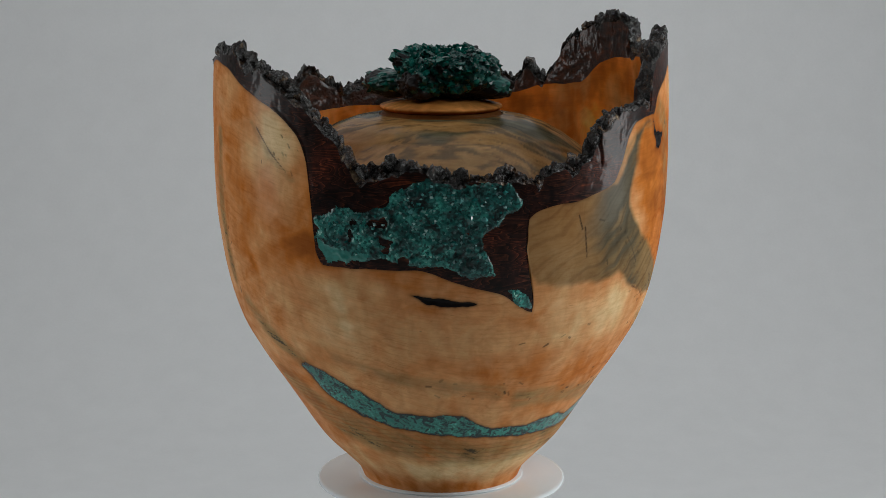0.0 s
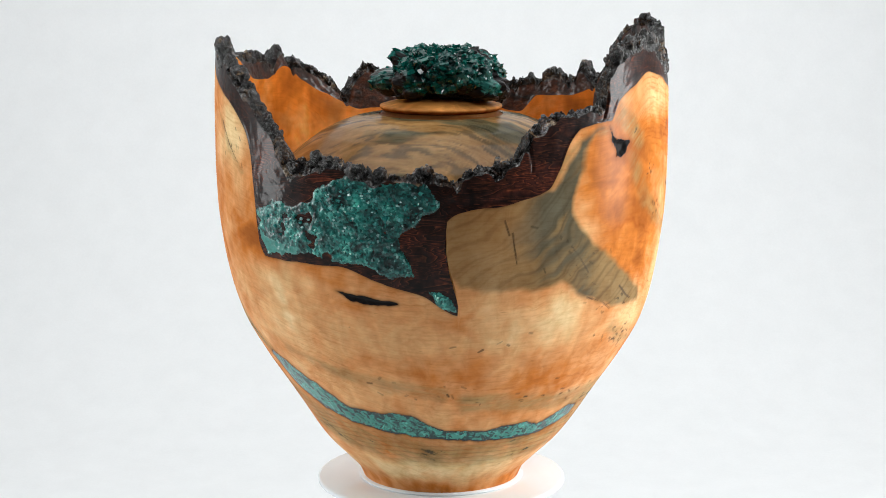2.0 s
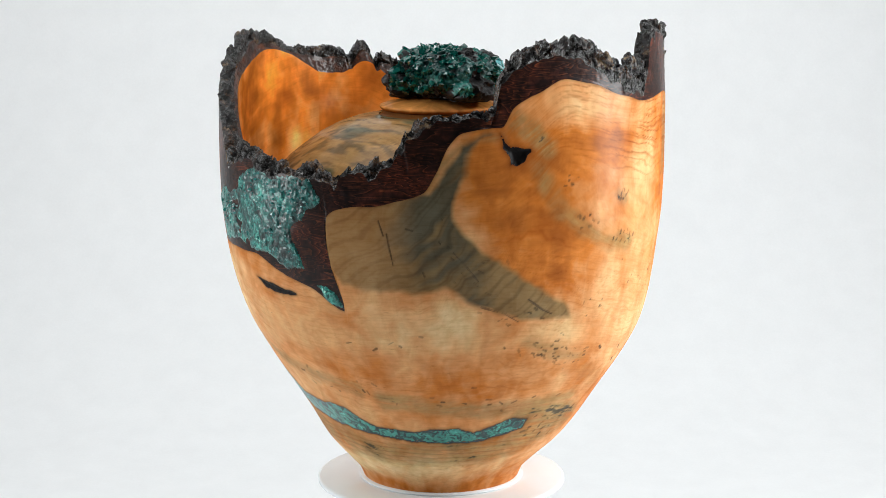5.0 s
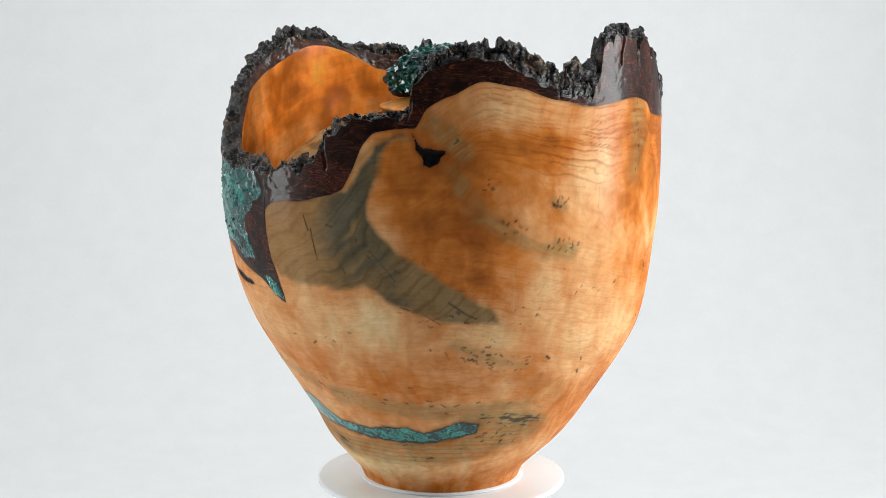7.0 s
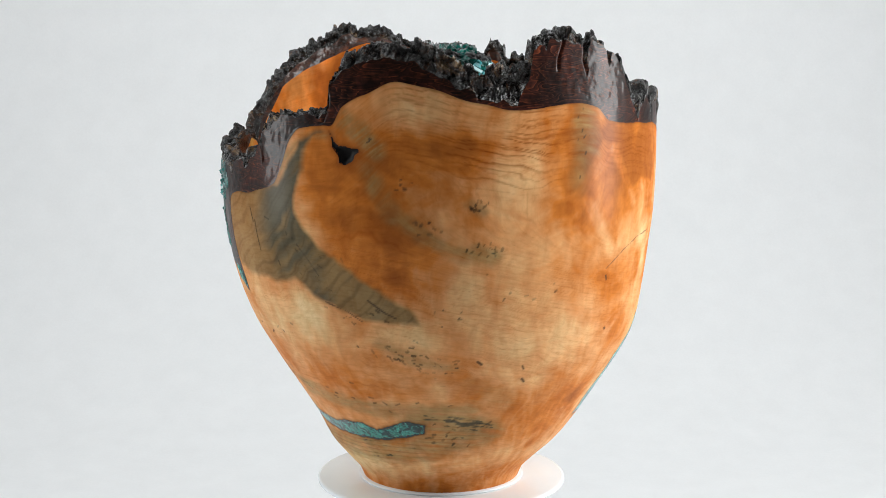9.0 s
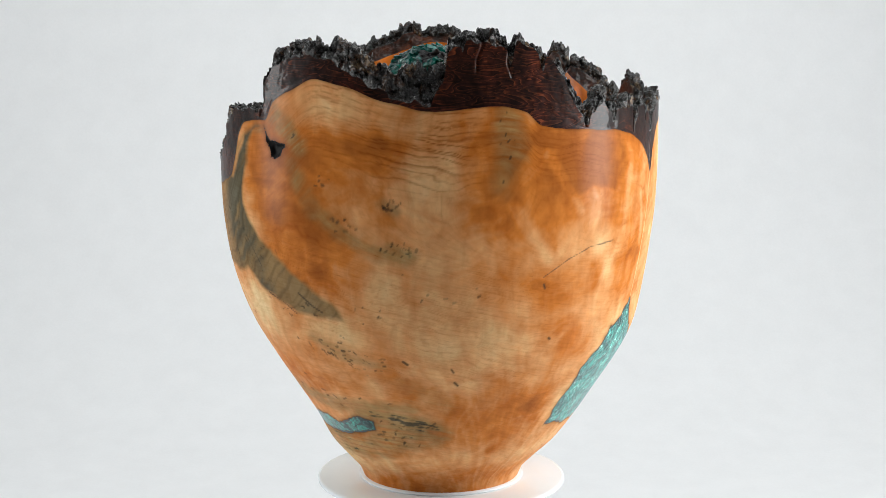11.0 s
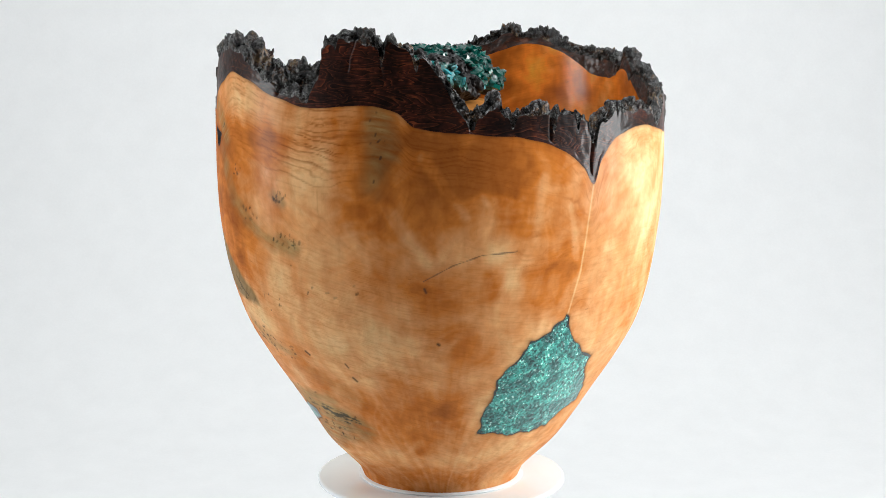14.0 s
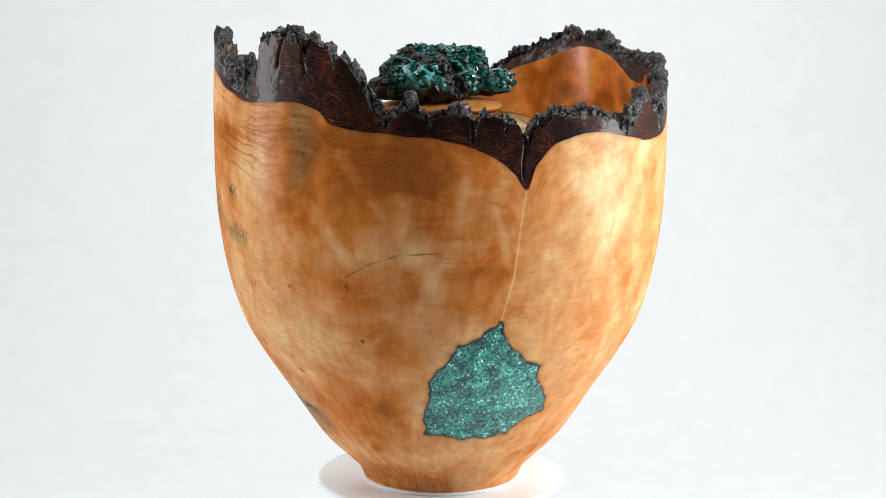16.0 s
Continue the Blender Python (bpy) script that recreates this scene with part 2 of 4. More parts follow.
def make_inner_bark():
    m, t, b = material("inner_bark", 0.4, coat=0.3, coat_rough=0.15, spec=0.2)
    v = coords(t, 1, 1, 1.6)
    big = noise_fac(t, v, 120, 5, 0.6, 1.0)
    t.links.new(ramp(t, big, [(0.35, (0.009, 0.004, 0.002)), (0.55, (0.050, 0.013, 0.004)), (0.68, (0.12, 0.032, 0.009))]), b.inputs["Base Color"])
    bump(t, b, noise_fac(t, v, 320, 5, 0.7), 0.7, 0.0014)
    return m


def make_turquoise(name, scale, dark, pale, gain, patchy):
    """Crushed blue-green mineral set in clear resin."""
    m, t, b = material(name, 0.3, coat=0.25, coat_rough=0.06, spec=0.3)
    v = coords(t)
    cells = node(t, "ShaderNodeTexVoronoi", Scale=scale, Randomness=1.0)
    t.links.new(v, cells.inputs["Vector"])
    bw = t.nodes.new("ShaderNodeRGBToBW")
    t.links.new(cells.outputs["Color"], bw.inputs["Color"])
    chips = ramp(t, bw.outputs["Val"], [(0.15, (0.004, 0.046, 0.041)), (0.40, (0.010, 0.120, 0.098)), (0.62, (0.020, 0.185, 0.152)), (0.80, (0.050, 0.260, 0.215)), (0.93, (0.25, 0.47, 0.42))])
    cloud = ramp(t, noise_fac(t, v, scale * 0.16, 5, 0.6, 0.5), [(0.36, (dark, dark, dark * 1.1)), (0.50, (0.8, 0.85, 0.9)), (0.66, (pale, pale, pale))])
    col = mixed(t, "MULTIPLY", 1.0, chips, cloud)
    patches = ramp(t, noise_fac(t, v, scale * 0.065, 4, 0.6, 0.8), [(0.38, (0.22, 0.25, 0.28)), (0.50, (0.9, 0.9, 0.9)), (0.64, (1.5, 1.45, 1.4))])
    col = mixed(t, "MULTIPLY", patchy, col, patches)
    col = mixed(t, "MULTIPLY", 1.0, col, (gain * 1.15, gain, gain))
    t.links.new(col, b.inputs["Base Color"])
    bump(t, b, noise_fac(t, v, scale * 0.8, 3), 0.35, 0.0008)
    return m


def make_band_stone():
    """Polished blue-green stone with dark veins and a little gravel."""
    m, t, b = material("polished_turquoise", 0.3, coat=0.25, coat_rough=0.06, spec=0.3)
    v = coords(t)
    base = ramp(t, noise_fac(t, v, 90, 3), [(0.3, (0.016, 0.17, 0.14)), (0.7, (0.046, 0.31, 0.25))])
    vein = ramp(t, noise_fac(t, v, 210, 5, 0.62, 1.2), [(0.44, (0.10, 0.12, 0.16)), (0.52, (1, 1, 1))])
    col = mixed(t, "MULTIPLY", 0.95, base, vein)
    cells = node(t, "ShaderNodeTexVoronoi", Scale=1000.0, Randomness=1.0)
    t.links.new(v, cells.inputs["Vector"])
    bw = t.nodes.new("ShaderNodeRGBToBW")
    t.links.new(cells.outputs["Color"], bw.inputs["Color"])
    fleck = ramp(t, bw.outputs["Val"], [(0.1, (0.5, 0.5, 0.5)), (0.5, (1, 1, 1)), (0.85, (1.3, 1.25, 1.2)), (0.93, (3.0, 2.2, 2.2))])
    where = ramp(t, noise_fac(t, v, 45, 3), [(0.42, (0.15, 0.15, 0.15)), (0.58, (1, 1, 1))])
    t.links.new(mixed(t, "MULTIPLY", where, col, fleck), b.inputs["Base Color"])
    return m


def make_plain(name, col, rough, grain, amount, coat=0.0, spec=0.5):
    m, t, b = material(name, rough, coat=coat, spec=spec)
    lo, hi = tuple(c * (1 - amount) for c in col), tuple(min(1.0, c * (1 + amount)) for c in col)
    v = coords(t)
    a = ramp(t, noise_fac(t, v, grain, 5), [(0.3, lo), (0.7, hi)])
    c = ramp(t, noise_fac(t, v, grain * 0.08, 3), [(0.3, (0.97, 0.97, 0.97)), (0.7, (1.0, 1.0, 1.0))])
    t.links.new(mixed(t, "MULTIPLY", 1.0, a, c), b.inputs["Base Color"])
    bump(t, b, noise_fac(t, v, grain * 1.5, 4), 0.08, 0.0006)
    return m


def make_gem(name, stops, clear):
    """Deep green crystals, glossy and partly clear."""
    m, t, b = material(name, 0.1, spec=0.6)
    info = t.nodes.new("ShaderNodeObjectInfo")
    hue = ramp(t, info.outputs["Random"], stops)
    grain = ramp(t, noise_fac(t, coords(t), 900, 3), [(0.3, (0.6, 0.6, 0.6)), (0.7, (1.3, 1.3, 1.3))])
    t.links.new(mixed(t, "MULTIPLY", 1.0, hue, grain), b.inputs["Base Color"])
    b.inputs["Transmission Weight"].default_value = clear
    return m


WOOD, GLOSSWOOD = make_wood("lacquered_maple", 0.2, 0.26), make_wood("glossy_maple", 0.5, 0.18)
POLISHED, CRUST, INNERBARK = make_polished_bark(), make_crust(), make_inner_bark()
STONE = make_turquoise("crushed_turquoise", 1050.0, 0.42, 1.6, 1.85, 0.55)
BANDSTONE = make_band_stone()
DRUSE = make_turquoise("mineral_druse", 850.0, 0.12, 1.5, 1.2, 0.8)
GEM = make_gem("green_crystal", [(0.0, (0.001, 0.045, 0.036)), (0.5, (0.002, 0.095, 0.074)), (0.92, (0.005, 0.150, 0.118)), (1.0, (0.03, 0.27, 0.22))], 0.2)
CHALK_GEM = make_gem("chalky_crystal", [(0.0, (0.02, 0.20, 0.20)), (0.6, (0.06, 0.36, 0.40)), (0.88, (0.25, 0.60, 0.63)), (1.0, (0.62, 0.78, 0.78))], 0.0)
GREENCRUST = make_turquoise("green_crystal_crust", 520.0, 0.25, 1.3, 0.75, 0.5)
PALE_GEM = make_gem("pale_crystal", [(0.0, (0.008, 0.11, 0.10)), (0.6, (0.03, 0.22, 0.20)), (0.88, (0.14, 0.42, 0.40)), (1.0, (0.50, 0.70, 0.68))], 0.0)
FLATSTONE = make_plain("plain_turquoise", (0.035, 0.24, 0.20), 0.3, 500, 0.25, coat=0.3, spec=0.4)
ROCK = make_plain("dark_matrix_rock", (0.012, 0.011, 0.011), 0.4, 260, 0.8, spec=0.25)
PAPER = make_plain("white_paper", (0.86, 0.865, 0.87), 0.9, 400, 0.012, spec=0.2)
ACRYLIC = make_plain("white_acrylic", (0.83, 0.89, 0.92), 0.14, 60, 0.012, spec=0.5)
WALLPAINT = make_plain("grey_wall_paint", (0.16, 0.16, 0.165), 0.85, 30, 0.03)
RESIN = make_plain("dark_resin", (0.010, 0.022, 0.024), 0.3, 500, 0.8, coat=0.2, spec=0.3)
BLACK = make_plain("black_void_bark", (0.004, 0.003, 0.003), 0.55, 300, 0.6, coat=0.0, spec=0.12)


# ---- building helpers ----
def mesh_object(name, verts, quads, mat, parent=None, label="", flat=False, colours=None, flow=None):
    me = bpy.data.meshes.new(name)
    quads = np.asarray(quads, np.int32)
    me.vertices.add(len(verts))
    me.vertices.foreach_set("co", np.asarray(verts, np.float32).ravel())
    side = quads.shape[1]
    me.loops.add(quads.size)
    me.loops.foreach_set("vertex_index", quads.ravel())
    me.polygons.add(len(quads))
    me.polygons.foreach_set("loop_start", np.arange(0, quads.size, side, dtype=np.int32))
    me.update(calc_edges=True)
    me.polygons.foreach_set("use_smooth", np.full(len(quads), not flat))
    if colours is not None:
        a = me.attributes.new("figure", "FLOAT_COLOR", "POINT")
        a.data.foreach_set("color", np.concatenate([colours, np.ones((len(verts), 1))], 1).astype(np.float32).ravel())
    if flow is not None:
        a = me.attributes.new("flow", "FLOAT_VECTOR", "POINT")
        a.data.foreach_set("vector", np.asarray(flow, np.float32).ravel())
    me.materials.append(mat)
    me.validate()
    ob = new(name, me)
    if parent:
        ob.parent = parent
    if label:
        ob["label"] = label
    return ob


def part(name, bm, mat, parent=None, label="", flat=False):
    me = bpy.data.meshes.new(name)
    for f in bm.faces:
        f.smooth = not flat
    bm.to_mesh(me)
    bm.free()
    me.materials.append(mat)
    ob = new(name, me)
    if parent:
        ob.parent = parent
    if label:
        ob["label"] = label
    return ob


def picked(verts, quads, keep, *arrays):
    """The faces kept, with unused points dropped."""
    q = quads[keep]
    used, back = np.unique(q, return_inverse=True)
    return (verts[used], back.reshape(q.shape), *[a[used] for a in arrays])


def grid_quads(rows, cols):
    """Quads of a closed ring grid; columns run round the axis."""
    r, c = np.meshgrid(np.arange(rows - 1), np.arange(cols), indexing="ij")
    d = (c + 1) % cols
    return np.stack([r * cols + c, r * cols + d, (r + 1) * cols + d, (r + 1) * cols + c], -1).reshape(-1, 4)


def lathe(profile, steps=180):
    """Ring grid from (radius, z) points."""
    a = np.radians(np.arange(steps) * 360 / steps)
    v = np.array([[(r * math.sin(q), -r * math.cos(q), z) for q in a] for r, z in profile]).reshape(-1, 3)
    return v, grid_quads(len(profile), steps)


def spun(phi, r, z):
    a = np.radians(phi)
    return np.stack([r * np.sin(a), -r * np.cos(a), z], -1)


# ---- studio setting ----
def build_studio():
    depth = [(-2.2, 0.0)]
    depth += [(0.75 + 0.55 * math.sin(radians(a)), 0.55 - 0.55 * math.cos(radians(a))) for a in range(0, 91, 5)]
    depth += [(1.3, 2.3)]
    verts, faces = [], []
    for y, z in depth:
        verts += [(-2.1, y, z - 0.240), (2.1, y, z - 0.240)]
    for i in range(len(depth) - 1):
        faces.append((2 * i, 2 * i + 1, 2 * i + 3, 2 * i + 2))
    ob = mesh_object("backdrop", verts, faces, PAPER)
    tagged(ob, "seamless white paper sweep, softly and evenly lit", "backdrop", kind="structure")
    for name, loc, size in (("wall_west", (-2.2, -0.4, 1.05), (0.1, 3.9, 2.6)), ("wall_east", (2.2, -0.4, 1.05), (0.1, 3.9, 2.6)),
                            ("wall_south", (0, -2.4, 1.05), (4.5, 0.1, 2.6)), ("wall_north", (0, 1.6, 1.05), (4.5, 0.1, 2.6)), ("ceiling", (0, -0.4, 2.40), (4.5, 4.1, 0.1))):
        bm = bmesh.new()
        bmesh.ops.create_cube(bm, size=1, matrix=Matrix.Translation(loc) @ Matrix.Diagonal((*size, 1)))
        w = part(name, bm, WALLPAINT, flat=True)
        tagged(w, "plain dark grey painted studio surface", name.split("_")[0], kind="structure")


def build_turntable():
    base = new("turntable")
    tagged(base, "round glossy white acrylic display turntable on white paper", "turntable")
    for name, prof, label in (
            ("disc", [(0.0, -0.0046), (0.0690, -0.0046), (0.0700, -0.0043), (0.0703, -0.0038), (0.0703, -0.0026), (0.0698, -0.0020), (0.0688, -0.0016), (0.0, -0.0016)], "glossy white disc"),
            ("platter", [(0.0, -0.0014), (0.0462, -0.0014), (0.0466, -0.0010), (0.0466, -0.0004), (0.0462, 0.0), (0.0, 0.0)], "thin raised white platter"),
            ("drum", [(0.0, -0.2395), (0.066, -0.2395), (0.068, -0.237), (0.050, -0.012), (0.048, -0.0048), (0.0, -0.0048)], "white motor housing")):
        v, q = lathe(prof, 128)
        mesh_object(name, v, q, ACRYLIC, base, label)
    return base


# ---- the vase ----
BAND_MIN = [(-48, 77), (-44, 61), (-32, 49.5), (-18, 44), (0, 40), (25, 37), (45, 35), (65, 36), (76, 39.5), (83, 43), (84.5, 48), (78, 50.5), (72, 47),
            (63, 42.5), (57, 45.5), (46, 44), (38, 42), (23, 43), (14, 47), (9, 53), (-8, 53), (-17, 54), (-28, 65), (-40, 77), (-46, 80)]
LEAF = [(175.4, 109.5), (177.6, 108.5), (176.8, 102), (180, 95), (184, 88), (190, 83), (189.5, 76), (194, 68), (198.5, 58), (198.5, 53), (193, 50), (189, 45), (187, 41), (169, 40),
        (154, 43), (154, 52), (156, 66), (157, 77), (161, 87), (165, 98), (171, 102)]
DRUSE_EDGE = [(-31.6, 163), (-26, 170), (-20, 167), (-14, 171), (-11, 179), (-5, 184), (0, 186), (5, 182), (9, 183), (14, 184), (18, 180), (20, 173), (18.5, 168), (16, 164), (10, 157), (11, 148),
              (14, 135), (8, 134.5), (1, 141), (-7, 140.5), (-12, 143), (-20, 142), (-26, 140), (-29.3, 140), (-31, 147), (-31.6, 154)]
FLAT_CHIP = [(-31, 154), (-30, 146), (-28.5, 140.5), (-23, 141), (-19, 142.5), (-18.5, 145), (-22, 145.5), (-24, 149), (-27, 148.5), (-29, 151)]
DRUSE_TIP = [(17, 127), (20, 127), (22.5, 123), (24, 118), (23.8, 115.5), (20, 118)]
INCLUSION = [(-7, 125), (-2, 124), (4, 122), (9, 120), (3, 118.5), (-3, 120)]
KNOT = [(63.6, 207.5), (64.5, 205.5), (66, 201), (68.2, 200.4), (71.3, 199.8), (71.8, 198), (70.3, 196), (69.6, 193), (67.8, 190.8), (66.2, 192), (65.4, 197.5)]

# grey-green mineral stain: (line, half width mm, softness mm, strength)
STAINS = [([(-62, 64), (-45, 44), (-20, 34), (0, 29), (35, 27.5), (60, 28.5), (85, 34), (100, 42)], 6, 6, 0.8),
          ([(-64, 108), (-54, 90), (-47, 80)], 3.5, 5, 0.85),
          ([(-32, 86), (-15, 77), (0, 72), (20, 66)], 1.5, 4, 0.6),
          ([(30, 61), (60, 57), (80, 58), (100, 60)], 3, 5, 0.75),
          ([(-70, 200), (-72, 160), (-70, 120)], 2, 4, 0.8),
          ([(-52, 208), (-45, 192), (-38, 181)], 1, 3, 0.55),
          ([(46, 174), (50, 192), (56, 204), (64, 206)], 2, 4, 0.75),
          ([(67, 213), (72, 206), (75, 199)], 4.5, 5, 0.95),
          ([(73, 190), (76, 178), (80, 168), (86, 157), (93, 148), (101, 146)], 3, 5, 0.72),
          ([(97, 173), (100, 169)], 2, 4, 0.75), ([(98, 150), (102, 147)], 2, 4, 0.8), ([(80, 172), (86, 160), (93, 152)], 3, 8, 0.30),
          ([(74, 98), (86, 88), (94, 84)], 1.5, 5, 0.6),
          ([(82, 52), (94, 50), (106, 44)], 6, 7, 0.8),
          ([(126, 214), (127, 196), (124, 180)], 3, 8, 0.7),
          ([(98, 78), (112, 62)], 3, 8, 0.3)]
BIG_STAIN = [(18, 166), (25, 170), (37, 174), (47, 179), (50, 193), (54, 204), (60, 209), (65, 208), (60, 204), (57.5, 196), (57, 186), (54, 167), (60, 150), (71, 133), (84, 118), (86, 108), (70, 111), (60, 119), (51, 128), (43, 125), (32, 126), (24, 127), (20, 140)]
# thin dark checks and pale seams: (line, half width mm, colour)
CHECKS = [([(37.2, 157), (37.8, 149), (38.6, 141)], 0.3, 0.02), ([(35.2, 163.5), (36.4, 156)], 0.25, 0.03), ([(53, 148), (56, 141), (59, 133)], 0.22, 0.06), ([(60, 119), (66, 115), (70, 110)], 0.25, 0.06),
          ([(72, 122), (76, 116), (79, 113)], 0.25, 0.05), ([(136, 133), (143, 141), (150, 146), (159, 147)], 0.22, 0.09),
          ([(100, 89), (101, 87.5)], 0.6, 0.03), ([(113, 85), (113.6, 83)], 0.5, 0.03), ([(139.4, 99.5), (139.7, 99)], 0.6, 0.03), ([(136.2, 129), (136.6, 127)], 0.6, 0.06),
          ([(-50, 206), (-45, 194), (-40, 185)], 0.25, 0.08), ([(114, 77), (115, 75)], 0.5, 0.04)]


# where the wood is paler (+) or more amber and brown (-): place, height, spreads, amount
TONES = [(-46, 197, 9, 20, 0.75), (-62, 160, 14, 40, -0.25), (-33, 149, 9, 9, -0.85), (-26, 122, 9, 14, 0.40), (-5, 95, 25, 22, 0.12), (40, 104, 20, 16, 0.25), (30, 112, 12, 8, -0.15), (52, 106, 7, 14, 0.35),
         (80, 103, 20, 18, 0.45), (85, 182, 18, 36, -0.22), (66, 194, 9, 14, -0.4), (60, 172, 6, 26, -0.32), (84, 148, 14, 14, -0.2), (76, 150, 12, 16, -0.30), (85, 222, 12, 9, 0.35), (98, 190, 6, 22, -0.15), (108, 196, 8, 26, 0.45), (106, 140, 14, 22, 0.30),
         (125, 205, 22, 12, -0.35), (130, 160, 20, 24, -0.30), (155, 148, 4, 8, 0.55), (148, 188, 24, 22, -0.75), (136, 50, 16, 26, -0.35), (112, 50, 12, 22, -0.20), (136, 127, 9, 6, -0.3), (118, 100, 14, 24, 0.3), (95, 199, 24, 11, -0.45), (122, 196, 6, 16, -0.3), (70, 172, 8, 12, -0.2), (-20, 128, 12, 6, 0.3), (34, 118, 9, 7, 0.15), (74, 128, 10, 10, -0.35), (120, 100, 10, 18, 0.1),
         (168, 168, 9, 30, 0.15), (174, 130, 6, 30, -0.4), (172, 200, 9, 16, -0.3), (202, 175, 12, 40, 0.55), (108, 175, 10, 24, 0.15), (222, 150, 16, 60, 0.18), (150, 112, 38, 60, -0.10), (192, 110, 8, 22, -0.15), (165, 30, 20, 10, 0.30), (25, 17, 70, 9, 0.75), (30, 4, 80, 4, -0.4),
         (-60, 225, 10, 12, 0.3), (110, 14, 40, 12, -0.3), (15, 82, 30, 10, -0.18), (60, 70, 30, 8, -0.25)]
# pale silky strokes across the grain: (line, half width mm, amount)
STROKES = [([(127, 170), (137, 143)], 3.5, 0.45), ([(158, 136), (159, 126)], 4.5, 0.45), ([(221, 194), (207, 148)], 6, 0.5), ([(201, 180), (189, 143)], 4, 0.4), ([(166, 183), (164, 154)], 3, 0.35),
           ([(136, 196), (146, 166)], 3, 0.35), ([(147, 192), (151, 172)], 2.5, 0.3), ([(118, 160), (123, 138)], 3, 0.3), ([(174, 168), (177, 140)], 2, 0.35), ([(40, 112), (41, 92)], 4, 0.3), ([(-28, 128), (-26, 106)], 4, 0.35), ([(52, 118), (58, 98)], 5, 0.3)]
PALETTE = [(-1.0, (0.37, 0.110, 0.020)), (-0.55, (0.57, 0.178, 0.030)), (0.0, (0.70, 0.316, 0.118)), (0.5, (0.77, 0.440, 0.203)), (1.0, (0.83, 0.60, 0.315))]

# clusters of short dark mineral flecks: place, height, spreads, count, lean, length
FLECKS = [(80, 92, 5, 4, 26, -30, 2.8), (87, 86, 4, 3, 22, -10, 2.4), (97, 42, 6, 5, 22, 20, 3.5), (70, 114, 6, 2.5, 12, -25, 5), (98.5, 171, 1.6, 1.6, 14, 80, 2), (100, 149, 2.2, 2.2, 18, 60, 2.2), (88, 160, 2.5, 2, 9, 30, 2), (81, 182, 1.2, 1.5, 6, 20, 2),
          (126, 203, 2, 6, 8, 80, 3), (108, 122, 5, 8, 7, 30, 2), (-44, 196, 3, 7, 9, -50, 3), (10, 70, 14, 3, 12, 0, 4), (60, 62, 12, 3, 14, 0, 4), (92, 116, 3, 4, 8, 40, 1.6), (58, 135, 5, 7, 9, -50, 5),
          (46, 150, 5, 9, 7, -60, 4), (-70, 150, 1.5, 14, 14, 85, 5), (30, 98, 16, 9, 6, 5, 4)]


